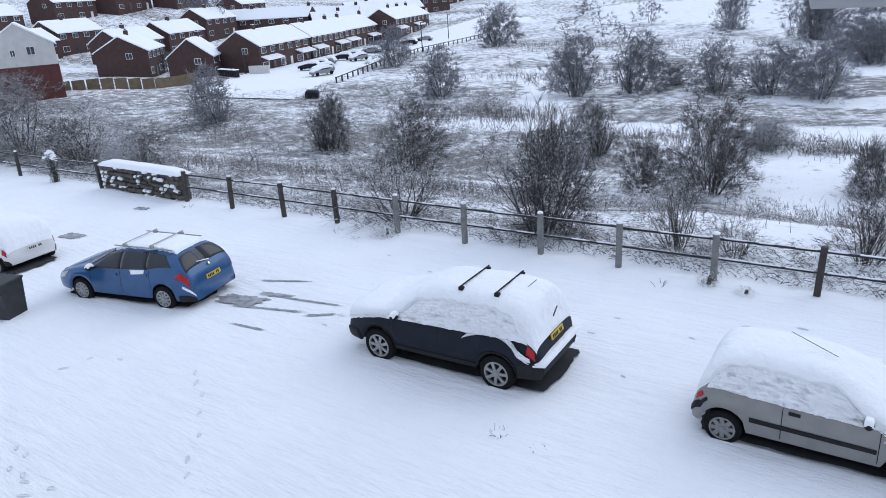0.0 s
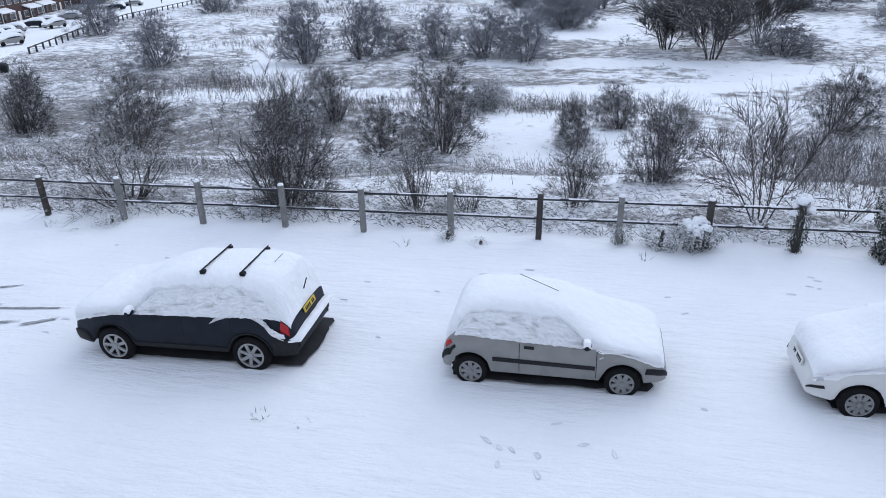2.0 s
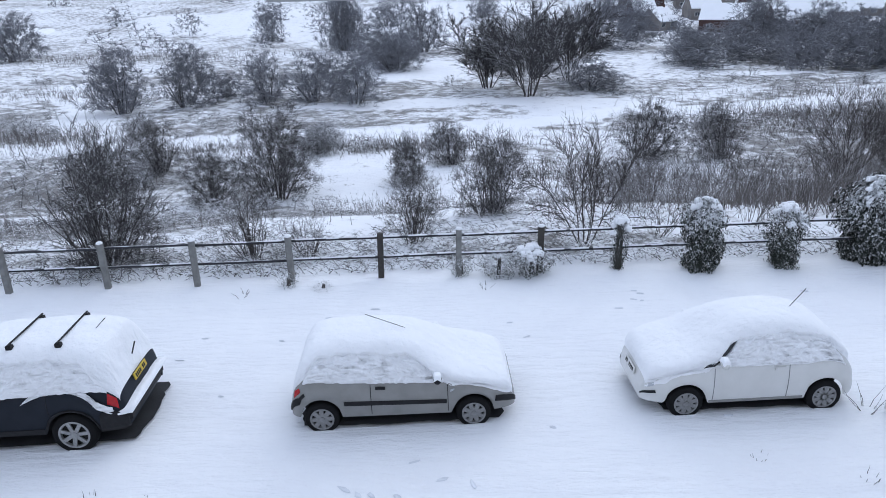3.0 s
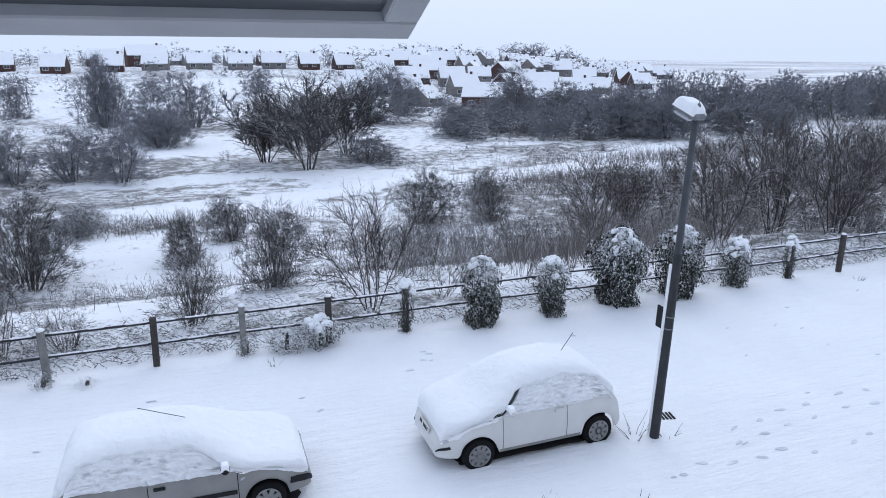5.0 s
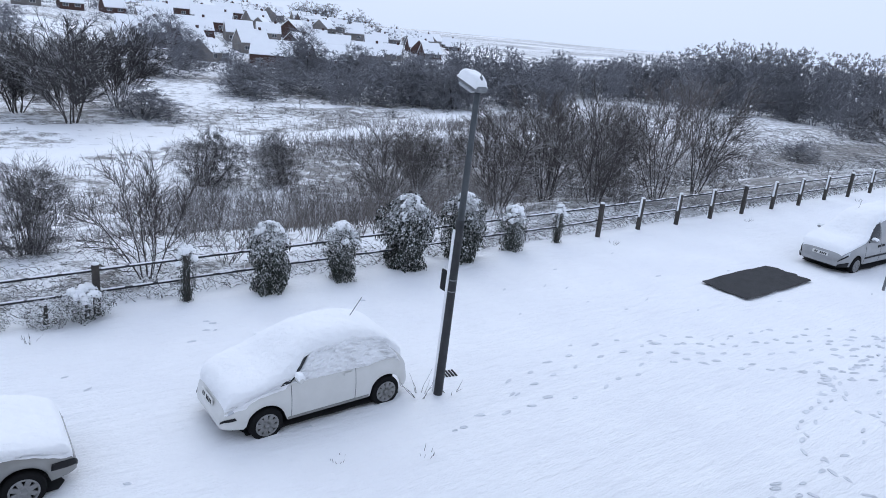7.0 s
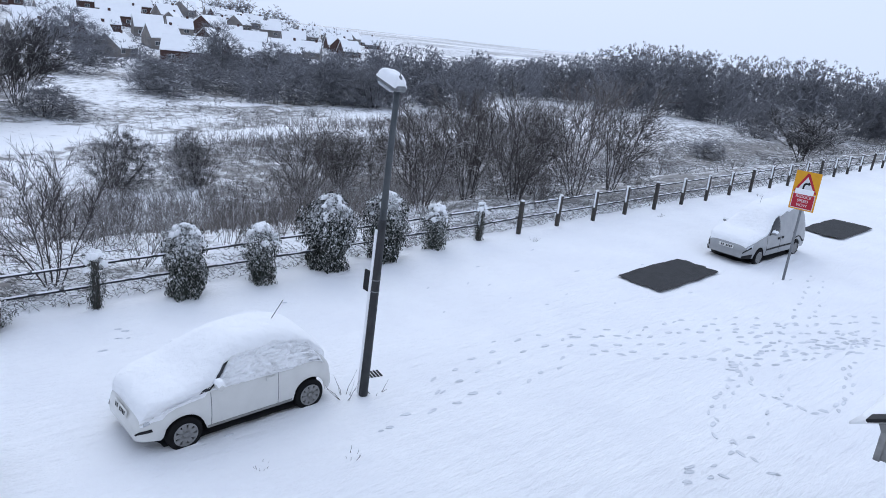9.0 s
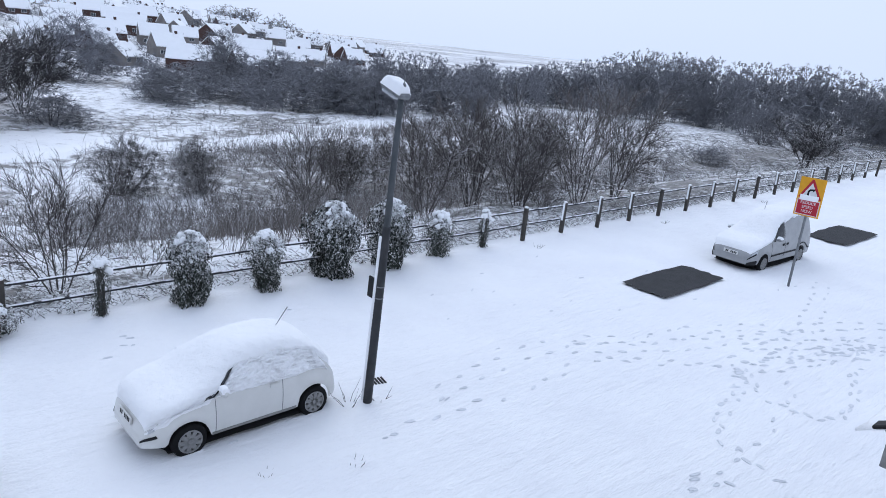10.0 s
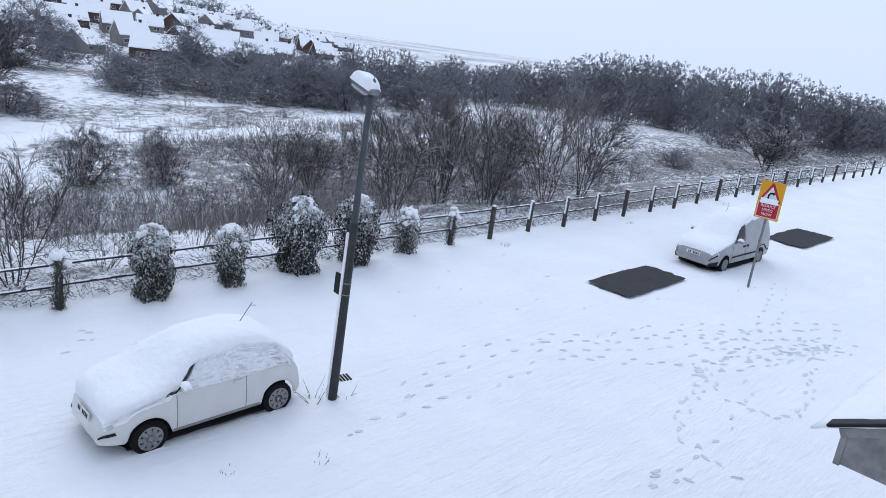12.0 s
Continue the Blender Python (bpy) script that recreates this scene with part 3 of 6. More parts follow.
def bare_patch(x, y, lx, ly, yaw, label, seed, mat=None, lift=0.012, rough=0.06):
    """Ground kept bare of snow, with a wavering edge."""
    n, v = 72, [(0, 0, 0.0)]
    for i in range(n):
        a = 2 * math.pi * i / n
        c, q = math.cos(a), math.sin(a)
        k = 1 / max(abs(c), abs(q)) ** 0.82
        k *= 1 + rough * noise.noise((c * 3, q * 3, seed)) + 0.5 * rough * noise.noise((c * 11, q * 11, seed))
        v.append((lx / 2 * c * k, ly / 2 * q * k, 0))
    f = [(0, i, i % n + 1) for i in range(1, n + 1)]
    me = mesh("bare_patch", v, f)
    slope = -math.degrees(math.atan(0.0126))
    return put("bare_patch", me, mat or ASPHALT, pose(x, y, land(x, y) + 0.05 + lift, 0, slope, 0) @ pose(0, 0, 0, 0, 0, yaw), None, label, "asphalt patch", "", "structure")


NAVY = plain("dark_navy_paint", (0.010, 0.0135, 0.021), (0.014, 0.018, 0.027), 0.5, 0.0, 4, 0.05, coat=0.0, spec=0.18)
SILVER = plain("silver_paint", (0.27, 0.268, 0.258), (0.23, 0.228, 0.22), 0.4, 0.3, 4, 0.05, coat=0.4)
CREAM = plain("white_paint", (0.66, 0.66, 0.645), (0.62, 0.62, 0.605), 0.35, 0.0, 4, 0.05, coat=0.5)
BLUE = plain("blue_paint", (0.016, 0.085, 0.215), (0.013, 0.07, 0.18), 0.3, 0.3, 4, 0.05, coat=0.6)
PALE = plain("silver_van_paint", (0.33, 0.335, 0.34), (0.28, 0.285, 0.29), 0.4, 0.3, 4, 0.05, coat=0.4)

TOPS = {
    "suv": ([(-2.20, 0.62), (-2.16, 0.85), (-1.95, 1.0), (-1.5, 1.07), (-1.05, 1.13), (-0.7, 1.36), (-0.35, 1.54), (0.0, 1.62), (0.8, 1.65), (1.5, 1.62), (1.84, 1.54), (1.98, 1.38), (2.06, 1.12), (2.13, 0.88), (2.17, 0.62)],
            [(-2.20, 0.60), (-2.1, 0.80), (-1.5, 0.95), (-1.0, 1.02), (0.5, 1.06), (1.7, 1.10), (1.97, 1.06), (2.07, 0.92), (2.13, 0.80), (2.17, 0.58)]),
    "clio": ([(-1.92, 0.48), (-1.90, 0.62), (-1.80, 0.72), (-1.4, 0.83), (-0.95, 0.92), (-0.5, 1.20), (-0.2, 1.34), (0.2, 1.40), (0.8, 1.40), (1.3, 1.34), (1.46, 1.22), (1.60, 0.98), (1.68, 0.82), (1.73, 0.50)],
             [(-1.92, 0.46), (-1.86, 0.60), (-1.4, 0.76), (-0.9, 0.85), (0.5, 0.90), (1.4, 0.94), (1.57, 0.90), (1.67, 0.76), (1.73, 0.48)]),
    "fiat": ([(-1.86, 0.48), (-1.83, 0.64), (-1.72, 0.78), (-1.4, 0.90), (-1.0, 0.99), (-0.6, 1.25), (-0.25, 1.42), (0.15, 1.49), (0.6, 1.47), (0.95, 1.39), (1.22, 1.25), (1.43, 1.04), (1.58, 0.82), (1.67, 0.50)],
             [(-1.86, 0.46), (-1.8, 0.60), (-1.4, 0.80), (-0.9, 0.90), (0.4, 0.95), (1.2, 0.98), (1.45, 0.90), (1.58, 0.76), (1.67, 0.48)]),
    "estate": ([(-2.26, 0.50), (-2.22, 0.66), (-2.05, 0.78), (-1.5, 0.92), (-1.05, 1.0), (-0.55, 1.27), (-0.2, 1.41), (0.3, 1.47), (1.2, 1.46), (1.75, 1.40), (2.0, 1.20), (2.16, 0.98), (2.24, 0.80), (2.28, 0.52)],
               [(-2.26, 0.48), (-2.15, 0.64), (-1.6, 0.80), (-1.0, 0.90), (0.5, 0.96), (1.6, 1.04), (1.95, 1.02), (2.12, 0.92), (2.22, 0.76), (2.28, 0.50)]),
    "van": ([(-2.2, 0.50), (-2.17, 0.68), (-2.05, 0.80), (-1.6, 0.95), (-1.2, 1.02), (-0.8, 1.32), (-0.4, 1.62), (0.0, 1.78), (0.4, 1.83), (1.9, 1.82), (2.04, 1.74), (2.1, 1.2), (2.13, 0.52)],
            [(-2.2, 0.48), (-2.1, 0.66), (-1.6, 0.84), (-1.1, 0.94), (0.3, 0.98), (1.9, 1.0), (2.08, 0.95), (2.13, 0.50)]),
}


def on_road(x, y, yaw=0.0):
    return pose(x, y, land(x, y) - 0.035, 0, -math.degrees(math.atan(0.0126)), 0) @ pose(0, 0, 0, 0, 0, yaw)


def build_suv():
    s = Shape(*TOPS["suv"], 0.93, 0.36, (-1.33, 1.33), 0.41)
    m = on_road(-7.02, 10.36, 1.5)
    c = build_car("estate_suv", m, "dark navy off-road car under thick snow, parked on the road", s, NAVY, 0.355, 7, False, ALLOY,
                  dict(k_edge=lambda x: 0.90 + 0.58 * smooth(-1.05, -0.35, x) - 0.46 * smooth(1.50, 1.85, x), x0=-2.17, x1=2.10, thick=0.13, thin=0.028, seed=11))
    crust(s, quad((-1.02, 0.96), (1.96, 0.96), (1.86, 1.56), (-0.34, 1.56)), 120, 34, 0.048, 4, c)
    for x in (-1.33, 1.33):
        pieces("arch_trim", s, lambda u, v, x=x: (x + 0.46 * math.cos(math.pi * (1 - u)), 0.005 + 0.10 * v), 18, 1, 0.02, BLACK, c)
    pieces("sill_trim", s, quad((-0.9, 0.0), (0.9, 0.0), (0.9, 0.14), (-0.9, 0.14)), 10, 1, 0.015, BLACK, c)
    pieces("rear_bumper", s, quad((1.76, 0.0), (2.16, 0.0), (2.16, 0.62), (1.80, 0.45)), 10, 4, 0.035, BLACK, c)
    pieces("front_bumper", s, quad((-2.19, 0.0), (-1.78, 0.0), (-1.84, 0.4), (-2.19, 0.6)), 10, 4, 0.03, BLACK, c)
    bump = put("bumper_beam", box("bumper_beam", 2.05, 2.22, -0.80, 0.80, 0.42, 0.66, 0.05), BLACK, None, c)
    put("snow_patch", snow_lump(0.30, 1.74, 0.08, 31), SNOW_CRUST, pose(2.12, 0, 0.655), bump, "snow lying along the bumper")
    pieces("tail_light", s, quad((1.93, 0.70), (2.08, 0.70), (2.06, 0.96), (1.94, 0.96)), 4, 4, 0.02, RED, c)
    for x in (-0.95, 0.10, 1.02):
        pieces("door_seam", s, quad((x - 0.006, 0.15), (x + 0.006, 0.15), (x + 0.006, 0.98), (x - 0.006, 0.98)), 1, 6, 0.002, BLACK, c)
    mirror(c, -0.82, 0.90, 1.10, NAVY)
    bars(c, (0.47, 1.22), 0.58, 1.72, BLACK)
    plate(c, 2.15, 0.93, 0.0, 1, YELLOW, -15)
    put("rear_wiper", rod("rear_wiper", (2.11, 0.10, 1.40), (2.13, -0.12, 1.30), 0.012), BLACK, None, c)
    put("aerial", rod("aerial", (1.55, 0.0, 1.70), (1.72, 0.1, 1.86), 0.006), BLACK, None, c)
    crust(s, lambda u, v: (0.62 + 1.38 * u, 0.60 + 0.02 + 0.20 * v * smooth(-0.05, 0.3, u) + 0.34 * math.sin(math.pi * min(1, 0.15 + u * 0.95)) - 0.42 * max(0, u - 0.6)), 60, 12, 0.04, 9, c, (-1,))
    bare_patch(-6.8, 10.46, 4.15, 1.80, 1.5, "bare dark asphalt under the parked off-road car", 3)


def build_hatch():
    s = Shape(*TOPS["clio"], 0.82, 0.27, (-1.235, 1.235), 0.335)
    m = on_road(-0.55, 10.52, 180)
    c = build_car("hatchback", m, "silver three-door hatchback under thick snow, parked on the road", s, SILVER, 0.285, 8, True, HUBCAP,
                  dict(k_edge=lambda x: 0.86 + 0.64 * smooth(-0.95, -0.2, x) - 0.42 * smooth(1.2, 1.55, x), x0=-1.88, x1=1.70, thick=0.12, thin=0.026, seed=21))
    crust(s, quad((-0.92, 0.97), (1.52, 0.97), (1.36, 1.58), (-0.25, 1.58)), 100, 32, 0.045, 5, c)
    pieces("front_bumper", s, quad((-1.915, 0.46), (-1.58, 0.44), (-1.6, 0.66), (-1.915, 0.80)), 10, 3, 0.022, BLACK, c)
    pieces("rear_bumper", s, quad((1.48, 0.46), (1.727, 0.46), (1.727, 0.76), (1.49, 0.60)), 8, 3, 0.022, BLACK, c)
    pieces("side_strip", s, quad((-0.80, 0.36), (0.86, 0.36), (0.86, 0.47), (-0.80, 0.47)), 20, 1, 0.016, BLACK, c)
    for x in (-0.82, 0.42):
        pieces("door_seam", s, quad((x - 0.006, 0.08), (x + 0.006, 0.08), (x + 0.006, 0.96), (x - 0.006, 0.96)), 1, 6, 0.002, BLACK, c)
    pieces("door_handle", s, quad((0.18, 0.80), (0.34, 0.80), (0.34, 0.87), (0.18, 0.87)), 3, 1, 0.025, BLACK, c)
    pieces("indicator", s, quad((-0.93, 0.70), (-0.86, 0.70), (-0.86, 0.76), (-0.93, 0.76)), 1, 1, 0.01, CLEAR, c)
    pieces("tail_light", s, quad((1.55, 0.78), (1.66, 0.78), (1.64, 0.95), (1.57, 0.95)), 3, 3, 0.012, RED, c)
    mirror(c, -0.66, 0.80, 0.97, BLACK)
    put("aerial", rod("aerial", (-0.16, 0.10, 1.50), (0.50, -0.05, 1.70), 0.005), BLACK, None, c)
    bare_patch(-0.5, 10.5, 3.4, 1.50, 0, "bare dark asphalt under the silver hatchback", 6)


def build_city_car():
    s = Shape(*TOPS["fiat"], 0.81, 0.25, (-1.15, 1.15), 0.335, 0.22, 0.22)
    m = on_road(5.3, 10.52, 0.8)
    c = build_car("city_car", m, "small rounded white city car under thick snow, parked on the road", s, CREAM, 0.29, 9, True, HUBCAP,
                  dict(k_edge=lambda x: 0.80 + 0.68 * smooth(-1.0, -0.3, x) - 0.25 * smooth(1.1, 1.4, x), x0=-1.80, x1=1.52, thick=0.12, thin=0.024, seed=41))
    crust(s, quad((-0.72, 0.99), (1.46, 0.84), (1.16, 1.56), (-0.30, 1.56)), 100, 34, 0.042, 6, c)
    pieces("sill_strip", s, quad((-0.78, 0.0), (0.78, 0.0), (0.78, 0.07), (-0.78, 0.07)), 10, 1, 0.01, SILVER, c)
    for x in (-0.72, 0.50):
        pieces("door_seam", s, quad((x - 0.006, 0.06), (x + 0.006, 0.06), (x + 0.006, 0.97), (x - 0.006, 0.97)), 1, 6, 0.002, GALV, c)
    pieces("door_handle", s, quad((0.26, 0.80), (0.43, 0.80), (0.43, 0.87), (0.26, 0.87)), 3, 1, 0.025, CREAM, c)
    pieces("front_trim", s, quad((-1.857, 0.50), (-1.64, 0.46), (-1.66, 0.58), (-1.857, 0.64)), 8, 1, 0.014, BLACK, c)
    pieces("headlight", s, quad((-1.76, 0.80), (-1.67, 0.80), (-1.67, 0.94), (-1.75, 0.94)), 4, 4, 0.015, CLEAR, c)
    pieces("fog_light", s, quad((-1.70, 0.52), (-1.66, 0.52), (-1.66, 0.58), (-1.70, 0.58)), 1, 1, 0.012, CLEAR, c)
    mirror(c, -0.62, 0.79, 1.02, CREAM)
    plate(c, -1.87, 0.60, 0.0, -1, WHITE_PLATE, 8)
    pieces("quarter_glass", s, quad((-0.92, 1.02), (-0.74, 1.02), (-0.32, 1.5), (-0.40, 1.5)), 4, 6, 0.03, GLASS, c)
    put("aerial", rod("aerial", (0.75, 0.0, 1.50), (1.02, 0.0, 1.86), 0.006), BLACK, None, c)
    bare_patch(5.3, 10.53, 3.2, 1.52, 0.8, "bare dark asphalt under the small white car", 9)


def build_estate():
    s = Shape(*TOPS["estate"], 0.90, 0.25, (-1.35, 1.35), 0.37)
    m = on_road(-16.32, 9.62, 12.1)
    c = build_car("estate_car", m, "metallic blue estate car with roof bars, mostly cleared of snow", s, BLUE, 0.315, 10, False, ALLOY,
                  dict(k_edge=lambda x: 1.72, x0=-0.25, x1=1.72, thick=0.06, thin=0.03, seed=51))
    pieces("side_glass", s, quad((-0.92, 1.03), (0.05, 1.03), (0.05, 1.62), (-0.38, 1.62)), 12, 8, 0.008, GLASS, c)
    pieces("side_glass", s, quad((0.10, 1.03), (0.90, 1.05), (0.86, 1.62), (0.10, 1.62)), 10, 8, 0.008, GLASS, c)
    pieces("side_glass", s, quad((0.95, 1.05), (1.72, 1.14), (1.46, 1.55), (0.92, 1.62)), 10, 8, 0.008, GLASS, c)
    for x in (0.07, 0.93):
        pieces("pillar", s, quad((x - 0.05, 1.03), (x + 0.05, 1.03), (x + 0.04, 1.60), (x - 0.04, 1.60)), 2, 8, 0.007, BLACK, c)
    put("windscreen", sheet("windscreen", s, quad((-0.98, 1.25), (-0.98, 2.0), (-0.24, 2.0), (-0.24, 1.68)), 8, 10, 0.008), GLASS, None, c)
    put("rear_window", sheet("rear_window", s, quad((2.10, 1.30), (2.10, 2.0), (1.80, 2.0), (1.80, 1.60)), 8, 10, 0.008), GLASS, None, c)
    pieces("tail_light", s, quad((1.80, 0.78), (2.20, 0.72), (2.17, 1.0), (1.95, 1.0)), 6, 4, 0.014, RED, c)
    pieces("headlight", s, quad((-2.20, 0.75), (-1.90, 0.75), (-1.72, 1.06), (-2.10, 1.06)), 6, 4, 0.012, CLEAR, c)
    pieces("lower_bumper", s, quad((1.85, 0.0), (2.275, 0.0), (2.275, 0.3), (1.85, 0.2)), 8, 3, 0.015, BLACK, c)
    pieces("bumper_snow", s, quad((2.0, 0.50), (2.27, 0.45), (2.27, 0.58), (2.0, 0.58)), 8, 2, 0.02, SNOW_CRUST, c)
    put("sill_snow", sheet("sill_snow", s, quad((0.45, 0.86), (0.85, 0.88), (0.88, 1.02), (0.42, 1.02)), 8, 3, 0.02, (-1,)), SNOW_CRUST, None, c)
    for x in (-0.95, 0.07, 1.02):
        pieces("door_seam", s, quad((x - 0.006, 0.10), (x + 0.006, 0.10), (x + 0.006, 0.98), (x - 0.006, 0.98)), 1, 6, 0.002, BLACK, c)
    for x in (-0.12, 0.86):
        pieces("door_handle", s, quad((x - 0.09, 0.80), (x + 0.09, 0.80), (x + 0.09, 0.87), (x - 0.09, 0.87)), 3, 1, 0.02, BLUE, c)
    mirror(c, -0.80, 0.88, 0.98, BLACK)
    for side in (-1, 1):
        put("roof_rail", rod("roof_rail", (-0.2, side * 0.56, 1.49), (1.6, side * 0.55, 1.46), 0.016), ALLOY, None, c)
    bars(c, (0.12, 0.98), 0.60, 1.49, ALLOY)
    plate(c, 2.26, 0.70, 0.0, 1, YELLOW, -12)
    put("rear_wiper", rod("rear_wiper", (2.14, 0.05, 1.06), (2.08, -0.32, 1.12), 0.012), SNOW, None, c)
    put("badge", lathe("badge", [(0.05, 0), (0.05, 0.012), (0.03, 0.016)], 4), CHROME, pose(2.17, 0, 0.97, 0, 60, 0), c)
    bare_patch(-16.3, 9.6, 4.2, 1.6, 12, "bare wet asphalt under the blue estate car", 12)


def build_van():
    s = Shape(*TOPS["van"], 0.84, 0.27, (-1.36, 1.36), 0.345, 0.12, 0.2, 0.04)
    m = on_road(25.62, 10.28, -2.5)
    c = build_car("small_van", m, "silver panel van with snow on bonnet and roof", s, PALE, 0.30, 8, True, HUBCAP,
                  dict(k_edge=lambda x: 1.15 + 0.40 * smooth(-1.0, -0.3, x) + 0.1 * smooth(0, 1, x), x0=-2.12, x1=2.0, thick=0.11, thin=0.02, seed=61))
    pieces("side_glass", s, quad((-0.85, 1.06), (-0.05, 1.06), (-0.05, 1.55), (-0.42, 1.55)), 8, 8, 0.008, GLASS, c)
    pieces("side_strip", s, quad((-0.95, 0.30), (1.95, 0.30), (1.95, 0.38), (-0.95, 0.38)), 20, 1, 0.015, BLACK, c)
    pieces("front_bumper", s, quad((-2.195, 0.0), (-1.85, 0.0), (-1.85, 0.34), (-2.195, 0.34)), 8, 3, 0.02, BLACK, c)
    pieces("grille", s, quad((-2.19, 0.76), (-1.90, 0.78), (-1.90, 0.90), (-2.19, 0.88)), 8, 2, 0.018, BLACK, c)
    pieces("headlight", s, quad((-2.12, 0.80), (-1.86, 0.80), (-1.80, 1.04), (-2.04, 1.04)), 5, 4, 0.012, CLEAR, c)
    for x in (-0.95, 0.02, 1.0):
        pieces("door_seam", s, quad((x - 0.006, 0.08), (x + 0.006, 0.08), (x + 0.006, 0.98), (x - 0.006, 0.98)), 1, 6, 0.002, BLACK, c)
    for x in (-0.12, 0.16):
        pieces("door_handle", s, quad((x - 0.07, 0.74), (x + 0.07, 0.74), (x + 0.07, 0.84), (x - 0.07, 0.84)), 3, 1, 0.02, BLACK, c)
    mirror(c, -0.75, 0.84, 1.10, PALE)
    plate(c, -2.20, 0.60, 0.0, -1, WHITE_PLATE, 5)
    put("aerial", rod("aerial", (0.0, 0.2, 1.85), (0.12, 0.2, 2.15), 0.005), BLACK, None, c)
    bare_patch(25.6, 10.26, 3.9, 1.6, -2.5, "bare dark asphalt under the parked van", 15)


def build_white_car():
    s = Shape(*TOPS["clio"], 0.86, 0.27, (-1.3, 1.2), 0.335)
    m = on_road(-23.2, 9.15, 6)
    c = build_car("saloon_car", m, "white car half seen, thickly covered with snow", s, CREAM, 0.29, 8, True, HUBCAP,
                  dict(k_edge=lambda x: 0.92, x0=-1.88, x1=1.70, thick=0.13, thin=0.05, seed=71))
    pieces("rear_bumper", s, quad((1.50, 0.0), (1.725, 0.0), (1.725, 0.35), (1.5, 0.25)), 8, 4, 0.02, BLACK, c)
    plate(c, 1.77, 0.62, 0.1, 1, WHITE_PLATE, -8)
    pieces("tail_light", s, quad((1.55, 0.62), (1.68, 0.62), (1.66, 0.9), (1.57, 0.9)), 3, 3, 0.012, RED, c)
    bare_patch(-23.1, 9.0, 3.9, 1.6, 6, "bare dark asphalt under the white car", 18)


build_suv()
build_hatch()
build_city_car()
build_estate()
build_van()
build_white_car()
bare_patch(20.0, 10.43, 3.7, 1.6, 0, "dark bare asphalt where a car has driven off", 21)
bare_patch(33.2, 10.05, 4.0, 1.75, 0, "dark bare asphalt where another car has driven off", 24)


# ---- street lamp, warning sign, gully ----
def build_lamp():
    x, y = 7.5, 9.53
    lamp = thing("street_lamp", pose(x, y, land(x, y), 2.2, 0.7, 0), "tall slim dark steel street lamp with snow on its lantern", "street lamp")
    put("base_tube", lathe("base_tube", [(0.086, -0.2), (0.086, 0.1), (0.074, 3.45), (0.062, 3.5)], 16), POLE_DARK, None, lamp)
    put("upper_tube", lathe("upper_tube", [(0.062, 3.45), (0.050, 5.75)], 14), POLE, None, lamp)
    head = put("lantern", box("lantern", -0.12, 0.12, -0.12, 0.46, -0.05, 0.05, 0.03), GALV, pose(0, 0, 5.78, 14), lamp)
    put("lens", box("lens", -0.10, 0.10, 0.05, 0.44, -0.12, -0.05, 0.03), CLEAR, None, head, "clear plastic lantern bowl")
    put("snow_cap", snow_lump(0.27, 0.55, 0.15, 9), SNOW, pose(0, 0.19, 0.045), head)
    put("photocell", lathe("photocell", [(0.035, 5.83), (0.035, 5.95), (0.02, 5.97), (0.008, 5.97), (0.006, 6.1)], 10), GALV, pose(0, -0.04, 0), lamp)
    b = put("sign_back", box("sign_back", -0.02, 0.02, 0.08, 0.34, 2.06, 2.46, 0.01), BLACK, None, lamp, "small dark plate strapped to the pole")
    for z in (2.14, 2.36):
        put("strap", lathe("strap", [(0.084, z), (0.084, z + 0.02)], 14), GALV, None, b)
    v = [(0.045 * math.cos(a) - 0.066, 0.06 + 0.04 * math.sin(a) - 0.004 * z, z) for z in (0.05, 0.8, 1.6, 2.4, 3.3) for a in (0, 1.6, 3.1, 4.7)]
    f = [(k * 4 + i, k * 4 + (i + 1) % 4, k * 4 + 4 + (i + 1) % 4, k * 4 + 4 + i) for k in range(4) for i in range(4)] + [(3, 2, 1, 0), (16, 17, 18, 19)]
    put("wind_snow", mesh("wind_snow", v, f, True), SNOW, None, lamp, "snow blown against the pole")


def glyphs(name, text, size, m, mat, parent):
    cu = bpy.data.curves.new(name, "FONT")
    cu.body, cu.size, cu.align_x, cu.extrude = text, size, "CENTER", 0.0015
    cu.space_line = 0.9
    tmp = bpy.data.objects.new("text_source", cu)
    scene.collection.objects.link(tmp)
    bpy.context.view_layer.update()
    me = bpy.data.meshes.new_from_object(tmp.evaluated_get(bpy.context.evaluated_depsgraph_get()))
    bpy.data.objects.remove(tmp)
    bpy.data.curves.remove(cu)
    me.name = name
    return put(name, me, mat, m, parent)


def flat(name, pts, t=0.003):
    n = len(pts)
    v = [(x, y, 0) for x, y in pts] + [(x, y, t) for x, y in pts]
    return mesh(name, v, [tuple(range(n))[::-1], tuple(range(n, 2 * n))] + [(i, (i + 1) % n, n + (i + 1) % n, n + i) for i in range(n)])


